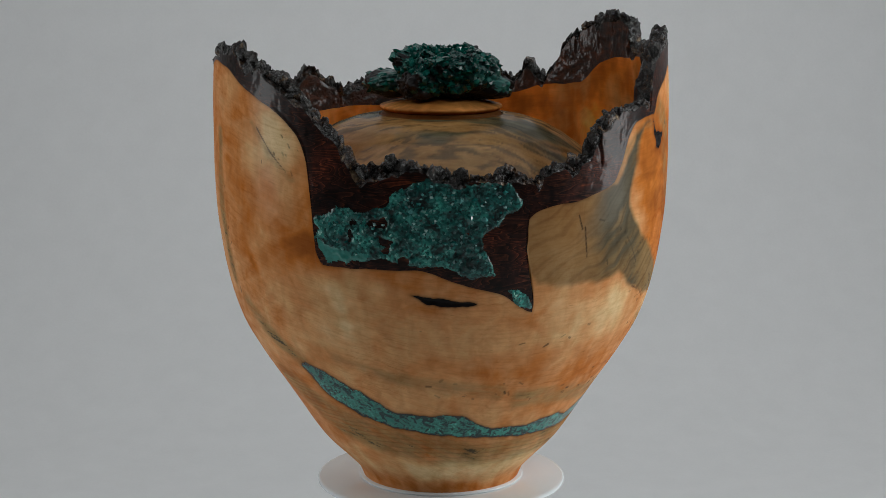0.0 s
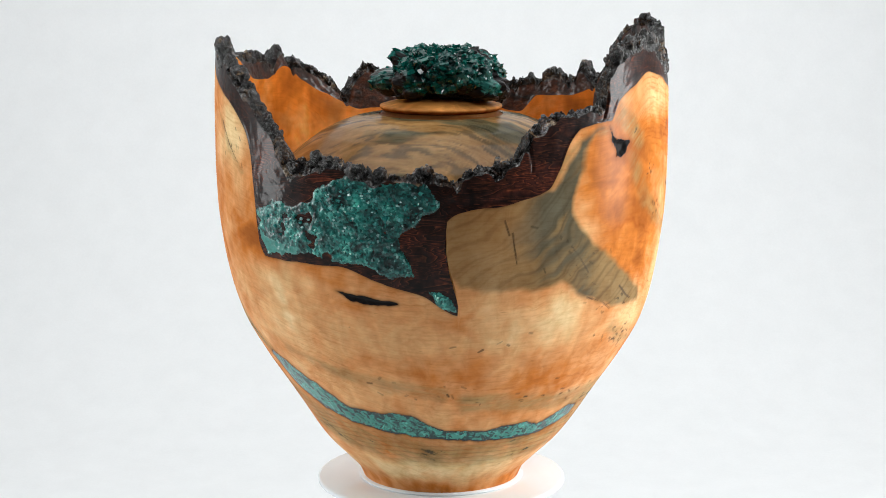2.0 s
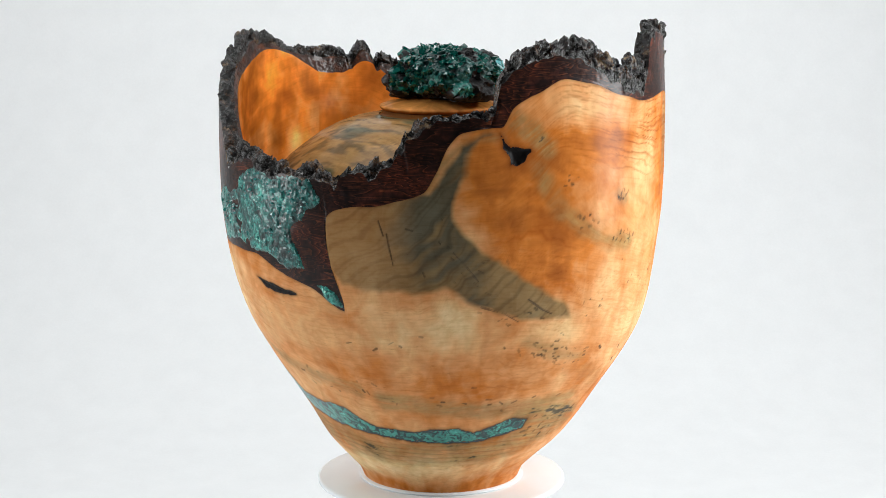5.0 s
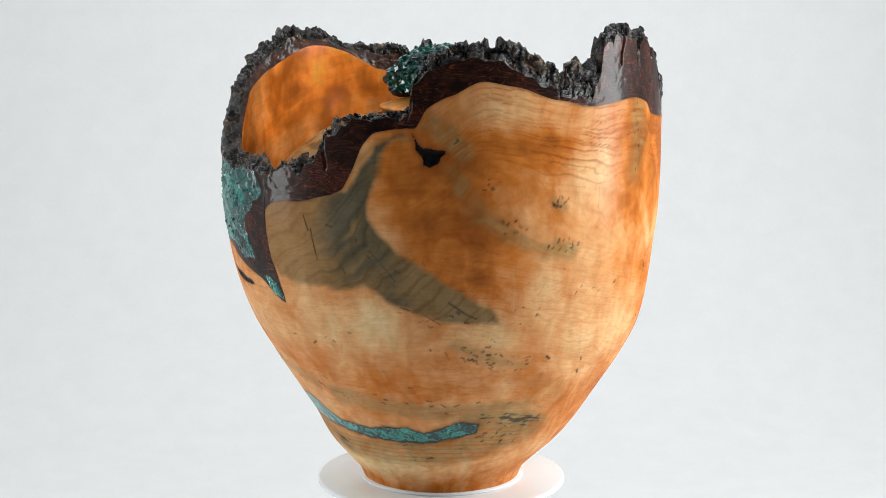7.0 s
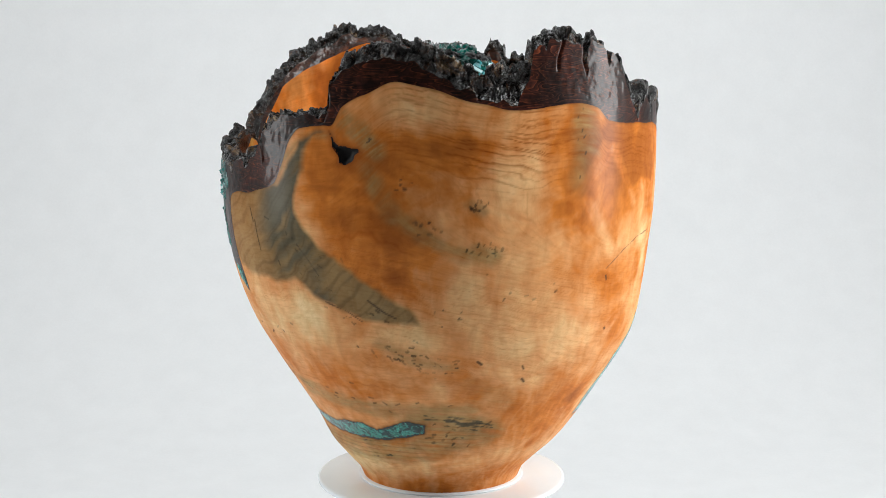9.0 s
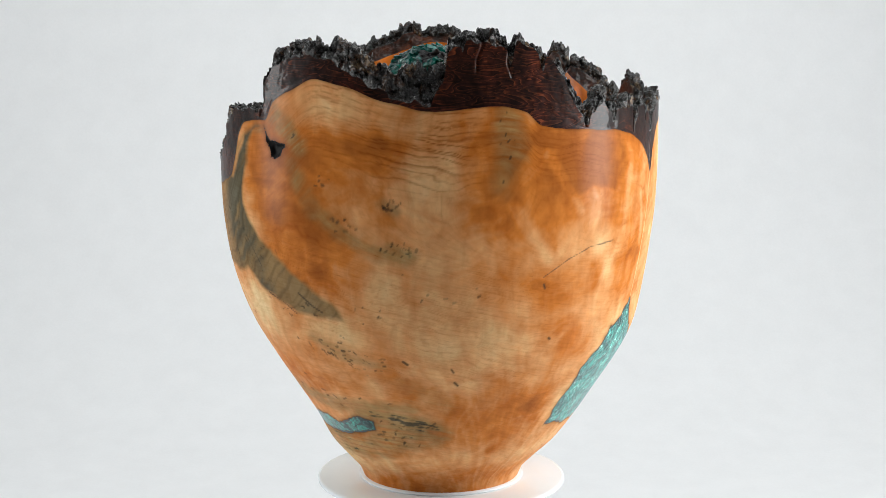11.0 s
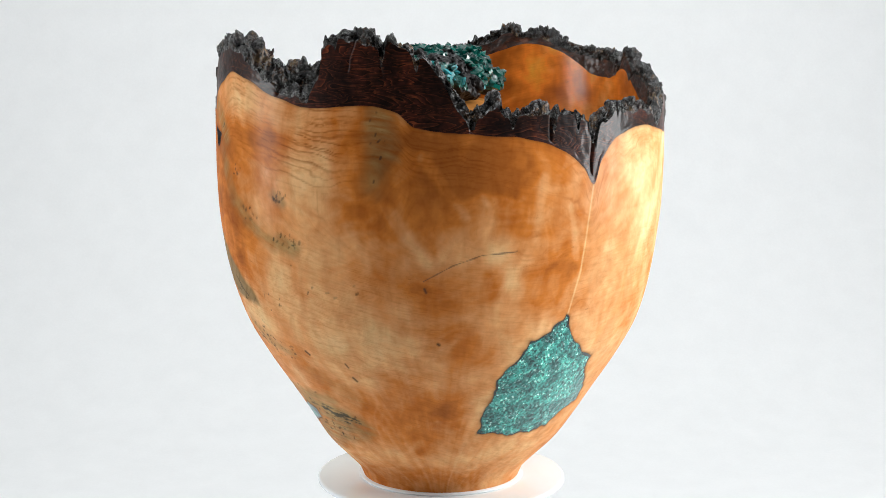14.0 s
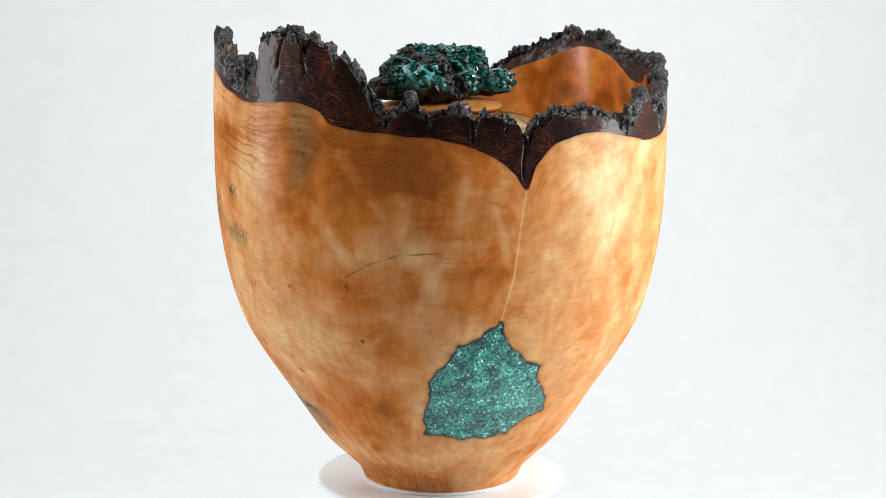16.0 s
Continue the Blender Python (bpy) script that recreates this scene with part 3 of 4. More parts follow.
def wood_colour(xyz, phi, z, bias=0.0, plain=False):
    """Natural pigment of the figured maple, linear, for points with phi in degrees and z in mm."""
    drift = np.stack([fnoise(xyz, 24, 3, 41), fnoise(xyz, 24, 3, 42), fnoise(xyz, 24, 3, 43)], 1) * 0.022
    cloud = fnoise(xyz + drift, 30, 4, 46)
    small = fnoise(xyz + drift * 1.5, 75, 3, 47)
    warp = 5 * fnoise(xyz, 30, 4, 50)
    fine = 1.6 * fnoise(xyz, 160, 3, 52)
    flow = grain_flow(phi, z) * 1000
    flame = fnoise(np.stack([flow[:, 0] * 0.075 + 0.02 * flow[:, 1], flow[:, 1] * 0.020, z * 0 + 3], 1), 1.0, 3, 60)
    streaks = fnoise(np.stack([flow[:, 0] * 0.020, flow[:, 1] * 0.22, z * 0 + 7], 1), 1.0, 4, 63, 0.6)
    # fibres fanned out from the foot
    fan = smooth(85, 125, phi) * (1 - smooth(190, 215, phi)) * (1 - smooth(140, 205, z))
    reach, swing = np.hypot((phi - 140) * 1.9, z + 30), np.arctan2((phi - 140) * 1.9, z + 30) * 95
    rays = fnoise(np.stack([reach * 0.018, swing * 0.20, z * 0 + 7], 1), 1.0, 4, 61, 0.6)
    bands = fnoise(np.stack([reach * 0.075, swing * 0.03, z * 0 + 3], 1), 1.0, 3, 62)
    streaks = streaks * (1 - fan) + 1.9 * rays * fan
    flame = flame * (1 - 0.7 * fan) + 0.5 * bands * fan
    tone = bias - 0.03 + 0.55 * cloud + 0.34 * small + 0.40 * flame + 0.13 * streaks + 0.16 * fnoise(xyz + drift, 170, 4, 48, 0.6)
    # curly figure: brush-like flames with sharp crests
    arc = np.radians(phi) * 110
    bent = drift * 1000
    curl = fnoise(np.stack([(arc + 1.1 * bent[:, 0] + 0.5 * z) * 0.026, (z + 1.2 * bent[:, 1] - 0.22 * arc) * 0.085, z * 0 + 11], 1), 1.0, 4, 64, 0.55)
    silk = fnoise(np.stack([(arc + 0.9 * bent[:, 2]) * 0.10, (z + bent[:, 0]) * 0.022, z * 0 + 13], 1), 1.0, 3, 65, 0.55)
    tone = tone + 0.55 * (0.28 - np.abs(curl)) + 0.40 * (0.22 - np.abs(silk)) * smooth(-0.3, 0.2, fnoise(xyz, 18, 2, 66))
    for p0, z0, dp, dz, s in TONES:
        tone = tone + (0 if plain else 1.35) * s * np.exp(-((phi - p0 + warp) / dp) ** 2 - ((z - z0 + 1.5 * warp) / dz) ** 2)
    for line, half, s in () if plain else STROKES:
        tone = tone + s * (1 - smooth(half * 0.3, half * 1.6, line_d(line, phi, z) + 0.35 * warp + 0.5 * fine))
    tone = np.clip(tone, -1, 1)
    at = np.array([p[0] for p in PALETTE])
    c = np.stack([np.interp(tone, at, np.array([p[1][k] for p in PALETTE])) for k in range(3)], 1)
    if plain:
        return np.clip(c, 0.004, 0.85)
    # growth lines that follow the bark
    under = spline(BARK_FOOT, phi) - z
    wander = under + 0.9 * warp + 3.0 * cloud
    wander = wander + 5.0 * fnoise(xyz * np.array([1, 1, 1.6]), 45, 3, 68)
    rings = (np.maximum(0, np.sin(wander * 1.5)) ** 9 + 0.8 * np.maximum(0, np.sin(wander * 0.83 + 1.0)) ** 13) * smooth(-0.35, 0.25, fnoise(xyz, 42, 3, 69))
    near_bark = np.exp(-((under - 18) / 17) ** 2) * smooth(74, 84, phi) * (1 - smooth(112, 128, phi)) + 0.4 * np.exp(-((under - 14) / 12) ** 2) * smooth(118, 135, phi) * (1 - smooth(160, 178, phi))
    c *= np.exp(-(0.05 + 0.85 * near_bark)[:, None] * rings[:, None] * np.array((0.7, 1.0, 1.3)))
    # crisp thin grain lines, in patches
    across = flow[:, 1] + 0.9 * warp + 7 * cloud + 2.2 * small
    thread = (np.maximum(0, np.sin(across * 1.25)) ** 14 + 0.8 * np.maximum(0, np.sin(across * 2.1 + 4 * cloud)) ** 10) * smooth(-0.1, 0.35, fnoise(xyz, 34, 3, 71))
    c *= np.exp(-0.18 * thread[:, None] * np.array((0.6, 1.0, 1.4)))
    # stains
    stain = np.zeros_like(z)
    for line, half, soft_mm, s in STAINS:
        dd = line_d(line, phi, z) + warp * 0.8 + fine
        stain = np.maximum(stain, s * (1 - smooth(half - soft_mm * 0.3, half + soft_mm, dd)))
    sd = poly_sd(BIG_STAIN, phi, z) + 0.7 * warp + 0.6 * fine
    big = (1 - smooth(-3.2, 1.3, sd + 2.2 * small))
    fibre = fnoise(np.stack([flow[:, 0] * 0.05, flow[:, 1] * 0.55, z * 0 + 5], 1), 1.0, 4, 67, 0.65)
    stain = np.maximum(np.clip(stain * (0.75 + 0.5 * small + 0.75 * fibre), 0, 1), big * (0.78 + 0.20 * smooth(33, 47, phi + warp)))
    arcs = phi * 1.4 - z * 0.9 + 2.5 * warp
    thin = np.maximum(0, np.sin(arcs * 0.55 + 2 * cloud)) ** 6 + 0.6 * np.maximum(0, np.sin(arcs * 0.95 + 1 + 3 * cloud)) ** 6
    shade = fnoise(np.stack([arcs * 0.05, (z + phi) * 0.012, z * 0], 1), 1.6, 4, 70)
    grey = smooth(-0.25, 0.25, shade + 0.5 * (smooth(34, 46, phi) * (1 - smooth(56, 66, phi)) - 0.5))
    grey = np.where(big > 0.02, grey * (0.25 + 0.75 * smooth(30, 45, phi + warp)), 0.45 + 0.3 * shade)[:, None]
    tint = np.array((0.270, 0.175, 0.076)) * (1 - grey) + np.array((0.084, 0.082, 0.055)) * grey
    weak = (1 - big)[:, None]
    olive = np.array((0.265, 0.175, 0.070)) * (1 + 1.1 * np.minimum(fibre, 0.3))[:, None]
    deep = smooth(0.84, 1.0, stain)[:, None]
    tint = tint * (1 - weak) + (olive * (1 - deep) + np.array((0.075, 0.068, 0.045)) * deep) * weak
    tint = tint * (1 + 0.35 * shade - 0.20 * np.minimum(thin, 1) * (0.4 + big))[:, None]
    stain = np.clip(stain, 0, 0.96)[:, None]
    c = c * (1 - stain) + tint * stain
    # lines in the low band
    low = np.exp(-(np.minimum(line_d(STAINS[0][0], phi, z), 30) / 8.0) ** 2)
    c *= (1 - 0.28 * low * np.maximum(0, np.sin((z + 0.5 * warp) * 2.3 + 2 * cloud)) ** 3)[:, None]
    rng = random.Random(31)
    for p0, z0, dp, dz, count, lean, reach in FLECKS:
        near = (np.abs(phi - p0) < 2.6 * dp + 4) & (np.abs(z - z0) < 2.6 * dz + 6)
        pn, zn, cn = phi[near], z[near], c[near]
        for _ in range(count):
            a, h = rng.gauss(p0, dp), rng.gauss(z0, dz)
            q, ln = radians(lean + rng.gauss(0, 22)), reach * rng.uniform(0.15, 0.8)
            line = [(a, h), (a + ln * math.cos(q) * 0.55, h + ln * math.sin(q))]
            k = ((1 - smooth(0.12, 0.62, line_d(line, pn, zn) + 0.45 * fine[near])) * rng.uniform(0.35, 0.8))[:, None]
            cn = cn * (1 - k) + np.array((0.035, 0.028, 0.018)) * k
        c[near] = cn
    for line, half, dark in CHECKS:
        k = (1 - smooth(half * 0.6, half * 1.6 + 0.25, line_d(line, phi, z) + 0.25 * fine + 0.1))[:, None]
        c = c * (1 - 0.85 * k) + np.array((dark, dark * 0.7, dark * 0.5)) * 0.85 * k
    # the pale seam under the bark point
    seam = (1 - smooth(0.2, 0.9, line_d([(181.5, 179), (180, 157), (179, 133), (176, 109)], phi, z) + 0.15 * fine))[:, None] * 0.6
    c = c * (1 - seam) + np.array((0.80, 0.55, 0.26)) * seam
    return np.clip(c, 0.004, 0.85)


def grain_flow(phi, z):
    """Along and across the grain, in metres: level lower down, round the bark higher up."""
    high = smooth(140, 200, z) * smooth(50, 80, phi)
    arc = np.radians(phi) * 105
    bend = 9 * np.sin(np.radians(phi * 2.3 + z * 0.8)) + 0.12 * arc
    follow = z - 0.7 * (spline(BARK_FOOT, phi) - 200)
    across = (z + bend) * (1 - high) + follow * high
    return np.stack([arc, across, phi * 0], 1) / 1000


def tip_shift(phi, z):
    """The bark tongue leans over at its tip."""
    return 3.8 * (1 - smooth(114, 150, z)) * smooth(60, 90, z) * np.exp(-((phi - 19) / 9.0) ** 4)


def crystal_shapes(mat, seed):
    """Six blocky crystal meshes, about one unit across."""
    shapes = []
    for k in range(6):
        rng = random.Random(seed + k)
        bm = bmesh.new()
        sides = rng.choice((4, 5, 6))
        ring0, ring1 = [], []
        for i in range(sides):
            q = 2 * math.pi * i / sides
            jit = rng.uniform(0.75, 1.2)
            ring0.append(bm.verts.new((0.5 * jit * math.cos(q), 0.42 * jit * math.sin(q), -0.6)))
            ring1.append(bm.verts.new((0.5 * jit * math.cos(q), 0.42 * jit * math.sin(q), rng.uniform(0.05, 0.3))))
        tip = bm.verts.new((rng.uniform(-0.15, 0.15), rng.uniform(-0.15, 0.15), rng.uniform(0.4, 0.6)))
        for i in range(sides):
            j = (i + 1) % sides
            bm.faces.new((ring0[i], ring0[j], ring1[j], ring1[i]))
            bm.faces.new((ring1[i], ring1[j], tip))
        me = bpy.data.meshes.new("crystal")
        bm.to_mesh(me)
        bm.free()
        me.materials.append(mat)
        shapes.append(me)
    return shapes


def build_vase():
    vase = new("vase")
    tagged(vase, "turned maple vase with bark rim and turquoise inlay on turntable", "vase")
    # outer wood, from the foot to the bark
    rows = 350
    s = np.linspace(0, 1, rows)[:, None]
    zz = np.where(s < 0.5, 200 * s, 100 + (FOOTLINE[None] - 100) * (2 * s - 1)).ravel()
    ph = np.broadcast_to(PHI, (rows, NP)).ravel().copy()
    phs = ph + tip_shift(ph, zz)
    quads = grid_quads(rows, NP)

    def inlay_sd(poly, pp, zq, rough):
        near = (pp > min(p[0] for p in poly) - 8) & (pp < max(p[0] for p in poly) + 8) & (zq > min(p[1] for p in poly) - 9) & (zq < max(p[1] for p in poly) + 9)
        out = np.full(len(zq), 99.0)
        pts = spun(pp[near], 0.1, zq[near] / 1000)
        out[near] = poly_sd(poly, pp[near] + 0.6 * rough * vnoise(pts, 210, 81), zq[near]) + rough * fnoise(pts, 150, 3, 80)
        return out

    # bring grid points near an outline onto it, so that each inlay gets a clean edge
    for poly, rough in ((BAND_MIN, 1.3), (LEAF, 1.8), (INCLUSION, 1.4), (KNOT, 1.0)):
        d0 = inlay_sd(poly, phs, zz, rough)
        hit = np.abs(d0) < 0.45
        p1, z1 = phs[hit], zz[hit]
        k = math.radians(1) * 1000 * wall_radius(z1 / 1000, p1)
        gx = (inlay_sd(poly, p1 + 0.2 / k, z1, rough) - d0[hit]) / 0.2
        gz = (inlay_sd(poly, p1, z1 + 0.2, rough) - d0[hit]) / 0.2
        norm = np.maximum(gx * gx + gz * gz, 0.3)
        phs[hit] -= np.clip(d0[hit] * gx / norm, -0.4, 0.4) / k
        zz[hit] -= np.clip(d0[hit] * gz / norm, -0.4, 0.4)
    rr = wall_radius(zz / 1000, phs)
    xyz = spun(phs, rr, zz / 1000)
    col = wood_colour(xyz, phs, zz)
    sds = {n: inlay_sd(p, phs, zz, r) for n, p, r in (("band", BAND_MIN, 1.3), ("leaf", LEAF, 1.8), ("inclusion", INCLUSION, 1.4), ("knot", KNOT, 1.0))}
    # dark resin line round the inlays, bark line under the bark
    rim_dark = np.minimum.reduce([sds[n] for n in sds])
    k = np.exp(-np.maximum(rim_dark, 0) / 0.8)[:, None] * 0.8
    k = np.maximum(k, 0.55 * np.exp(-np.maximum(FOOTLINE[None] - zz.reshape(rows, NP), 0) / 0.8).reshape(-1, 1))
    col = col * (1 - k) + np.array((0.045, 0.02, 0.01)) * k
    # warm scorch round the knot
    k = np.exp(-np.maximum(sds["knot"], 0) / 3.5)[:, None] * 0.6
    col = col * (1 - k) + np.array((0.36, 0.10, 0.02)) * k
    flow = grain_flow(phs, zz)
    centre = {n: v[quads].mean(1) for n, v in sds.items()}
    free = np.ones(len(quads), bool)
    for n, label, mat, depth, name in (("band", "long winding turquoise band with dark veins", BANDSTONE, 0.0, "inlay"), ("leaf", "leaf-shaped crushed turquoise patch", STONE, 0.0, "inlay"),
                                       ("inclusion", "black bark inclusion", BLACK, 0.0005, "bark_inclusion"), ("knot", "black open knot", BLACK, 0.0018, "knot")):
        keep = centre[n] < 0
        free &= ~keep
        if n in ("band", "leaf"):
            wob = 0.75 + 0.9 * fnoise(xyz, 230, 2, 87)[quads[:, 0]]
            ring = keep & (centre[n] > -np.clip(wob, 0.15, 1.6))
            keep = keep & ~ring
            rv, rq = picked(xyz, quads, ring)
            mesh_object("resin_border", rv, rq, RESIN, vase, "dark blue-black resin line round the inlay")
        v, q, dd = picked(xyz, quads, keep, sds[n])
        radial = v * np.array([1, 1, 0]) / np.linalg.norm(v[:, :2], axis=1)[:, None]
        sink = depth * smooth(0, 2.5, -dd) + 0.00025 * fnoise(v, 500, 2, 85) * smooth(0, 0.6, -dd)
        mesh_object(name, v - radial * sink[:, None], q, mat, vase, label)
    v, q, c, f = picked(xyz, quads, free, col, flow)
    mesh_object("wood_wall", v, q, WOOD, vase, "polished figured maple with grey-green stain", colours=c, flow=f)
    # foot underside
    v, q = lathe([(0.0, 0.0012), (0.036, 0.0012), (0.0375, 0.0002), (0.0432, 0.0)], 120)
    pp, zq = np.degrees(np.arctan2(v[:, 0], -v[:, 1])), v[:, 2] * 1000
    mesh_object("foot", v, q, WOOD, vase, colours=wood_colour(v, pp, zq), flow=grain_flow(pp, zq))

    # polished bark, flush with the turned wall
    rows = 90
    s = np.linspace(0, 1, rows)[:, None]
    zz = (FOOTLINE[None] + s * (EDGE - FOOTLINE)[None]).ravel()
    ph = np.broadcast_to(PHI, (rows, NP)).ravel()
    phs = ph + tip_shift(ph, zz)
    rr = wall_radius(zz / 1000, phs)
    base = spun(phs, 0.12, zz / 1000)
    top = np.broadcast_to(s, (rows, NP)).ravel()
    free_mid = smooth(0.02, 0.2, top)
    rr = rr - free_mid * 0.00018 * (1 + fnoise(base, 260, 3, 92))
    for at, deep in BARK_CRACKS:
        line = at + 1.3 * vnoise(np.stack([zz * 0 + at, zz * 0, zz / 1000], 1), 95, 97)
        rr = rr - 0.0012 * np.exp(-((phs - line) / (0.18 + 0.14 * top)) ** 2) * smooth(1 - deep, 1 - deep + 0.12, top) * free_mid
    sd = inlay_sd(DRUSE_EDGE, phs, zz, 2.6)
    broken = (fnoise(base, 105, 3, 94) - 0.16 - 0.25 * smooth(-22, -6, phs)) * 14
    sd = np.maximum(sd, np.where(np.abs(sd) < 90, broken, sd))
    sd = sd + np.where(np.abs(sd) < 8, 1.5 * fnoise(base, 420, 3, 96, 0.7), 0)
    sd = np.minimum(sd, inlay_sd(DRUSE_TIP, phs, zz, 1.0))
    chip = inlay_sd(FLAT_CHIP, phs, zz, 2.2)
    rr = rr + 0.0006 * smooth(0, 1.5, -sd) * (1.0 + fnoise(base, 420, 3, 93))
    xyz = spun(phs, rr, zz / 1000)
    quads = grid_quads(rows, NP)
    flat_face = chip[quads].mean(1) < 0
    inside = (sd[quads].mean(1) < 0) & ~flat_face
    v, q = picked(xyz, quads, flat_face)
    mesh_object("polished_chip", v, q, FLATSTONE, vase, "flat plain turquoise fill")
    v, q = picked(xyz, quads, ~inside & ~flat_face)
    mesh_object("polished_bark", v, q, POLISHED, vase, "dark polished bark band with reddish layers")
    v, q = picked(xyz, quads, inside)
    druse = mesh_object("mineral_inlay", v, q, DRUSE, vase, "rough glittering blue-green mineral filling")
    edge_r = rr.reshape(rows, NP)[-1]
    shapes = crystal_shapes(PALE_GEM, 300)
    rng = random.Random(9)
    count = 0
    while count < 150:
        p, z = rng.uniform(-28, 17), rng.triangular(140, 186, 180)
        if float(inlay_sd(DRUSE_EDGE, np.array([p]), np.array([z]), 2.6)[0]) > -1.0:
            continue
        r = float(wall_radius(np.array([z / 1000]), np.array([p]))[0])
        at = spun(np.array([p]), r + 0.0002, np.array([z / 1000]))[0]
        size = rng.uniform(0.0010, 0.0020) + (0.0016 if rng.random() < 0.07 else 0)
        ob = new("crystal", shapes[rng.randrange(6)])
        lean = (Vector((math.sin(radians(p)), -math.cos(radians(p)), 0)) + Vector((rng.uniform(-0.9, 0.9), rng.uniform(-0.4, 0.4), rng.uniform(-0.7, 0.9)))).normalized()
        ob.matrix_basis = Matrix.Translation(at) @ lean.to_track_quat("Z", "Y").to_matrix().to_4x4() @ Matrix.Diagonal((size, size, size * rng.uniform(0.8, 1.6), 1))
        ob.parent = druse
        count += 1

    # raw crust over the rim
    rows = 44
    a = np.linspace(0, 1, rows)[:, None]
    inner_z = np.maximum(INBARK + 2, CREST - 5.0)
    lift = np.where(a < 0.5, EDGE + (CREST - EDGE) * np.sin(a * math.pi) ** 0.8, inner_z + (CREST - inner_z) * np.sin(a * math.pi) ** 0.8)
    wide = edge_r[None] - a * (THICK / 1000)[None] + 0.0009 * np.sin(a * math.pi) * (np.sign(0.5 - a)) * 1.5
    ph = np.broadcast_to(PHI, (rows, NP)).ravel()
    pts = spun(ph, wide.ravel(), lift.ravel() / 1000)
    keep0 = (np.sin(np.clip(a * 1.0, 0, 1) * math.pi) ** 0.5 * np.ones((1, NP))).ravel()
    f1, f2, own = cellular(pts * np.array([1, 1, 0.8]) + 0.0015 * np.stack([fnoise(pts, 200, 2, 115), fnoise(pts, 200, 2, 116), fnoise(pts, 200, 2, 117)], 1), 145, 118)
    g1, g2, gown = cellular(pts, 470, 122)
    blocks = 0.0052 * (own - 0.55) + 0.0016 * (0.42 - f1) - 0.0026 * (1 - smooth(0.0, 0.10, f2 - f1)) + 0.0016 * (gown - 0.5) + 0.0004 * (0.4 - g1)
    ridged = 1 - np.abs(fnoise(pts, 120, 4, 100, 0.6)) * 3.2
    amp = keep0 * (0.0007 * ridged + 0.0010 * fnoise(pts, 340, 4, 104, 0.7) + blocks)
    split = np.maximum(0, 1 - np.abs(fnoise(pts * np.array([1, 1, 0.4]), 62, 3, 108)) / 0.05) * keep0
    side = spun(ph, 1.0, np.zeros(len(ph))) * np.sign(0.5 - np.broadcast_to(a, (rows, NP)).ravel())[:, None]
    side = side * np.abs(np.cos(np.broadcast_to(a, (rows, NP)).ravel() * math.pi))[:, None]
    up = np.array([0, 0, 1.0]) * np.sin(np.broadcast_to(a, (rows, NP)).ravel() * math.pi)[:, None]
    swirl = np.stack([fnoise(pts, 210, 2, 111), fnoise(pts, 210, 2, 112), fnoise(pts, 210, 2, 113)], 1) * 0.0012 * keep0[:, None]
    pts = pts + (side + up) * amp[:, None] - (side * 0.6 + up) * 0.0028 * split[:, None] + swirl
    mesh_object("bark_crust", pts, grid_quads(rows, NP), CRUST, vase, "raw craggy black bark edge", flat=True)

    # bark on the inside face
    rows = 30
    a = np.linspace(0, 1, rows)[:, None]
    zz = (inner_z[None] + a * (INBARK - inner_z)[None]).ravel()
    ph = np.broadcast_to(PHI, (rows, NP)).ravel()
    start = (edge_r - THICK / 1000)[None]
    goal = wall_radius(INBARK / 1000, PHI)[None] - 0.0105
    rr = (start + a * (goal - start)).ravel()
    pts = spun(ph, rr, zz / 1000)
    free_in = (np.sin(a * math.pi) * np.ones((1, NP))).ravel()
    rr = rr + free_in * (0.0012 * fnoise(pts, 160, 4, 120, 0.6))
    mesh_object("inner_bark", spun(ph, rr, zz / 1000), grid_quads(rows, NP), INNERBARK, vase, "dark red-brown bark inside the rim")

    # inside wood wall, every second column
    cols = PHI[::2]
    rows = 90
    a = np.linspace(0, 1, rows)[:, None]
    top = INBARK[::2]
    zz = (top[None] + a * (132 - top)[None]).ravel()
    ph = np.broadcast_to(cols, (rows, len(cols))).ravel()
    rr = wall_radius(zz / 1000, ph) - 0.0105
    xyz = spun(ph, rr, zz / 1000)
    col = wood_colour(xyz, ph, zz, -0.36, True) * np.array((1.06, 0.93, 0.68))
    # shade low in the trough, painted into the wood colour in soft blotches
    trough_shade = smooth(0.0, 0.45, fnoise(xyz, 26, 3, 131) + 0.012 * (165 - zz))[:, None]
    col = col * (1 - 0.3 * trough_shade) * np.exp(0.9 * fnoise(xyz, 55, 4, 133) + 0.5 * fnoise(xyz * np.array([1, 1, 0.35]), 120, 3, 134))[:, None] * 1.1
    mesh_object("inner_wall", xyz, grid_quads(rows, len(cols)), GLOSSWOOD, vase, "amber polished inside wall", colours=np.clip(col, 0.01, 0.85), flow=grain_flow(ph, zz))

    # domed shoulder and neck inside the rim
    dome = [(0.112, 0.140), (0.108, 0.150), (0.101, 0.162), (0.092, 0.174), (0.084, 0.182), (0.077, 0.1875), (0.0675, 0.1945), (0.058, 0.1995), (0.048, 0.2030), (0.040, 0.2045), (0.0345, 0.2050)]
    fine_dome = []
    for i in range(len(dome) - 1):
        for j in range(8):
            f = j / 8
            fine_dome.append((dome[i][0] + f * (dome[i + 1][0] - dome[i][0]), dome[i][1] + f * (dome[i + 1][1] - dome[i][1])))
    v, q = lathe(fine_dome + [dome[-1]], 360)
    pp = np.degrees(np.arctan2(v[:, 0], -v[:, 1]))
    drift = np.stack([fnoise(v, 26, 3, 137), fnoise(v, 26, 3, 138), fnoise(v, 26, 3, 139)], 1) * 0.02
    n = fnoise((v + drift) * np.array([0.8, 2.4, 1]), 26, 4, 140)
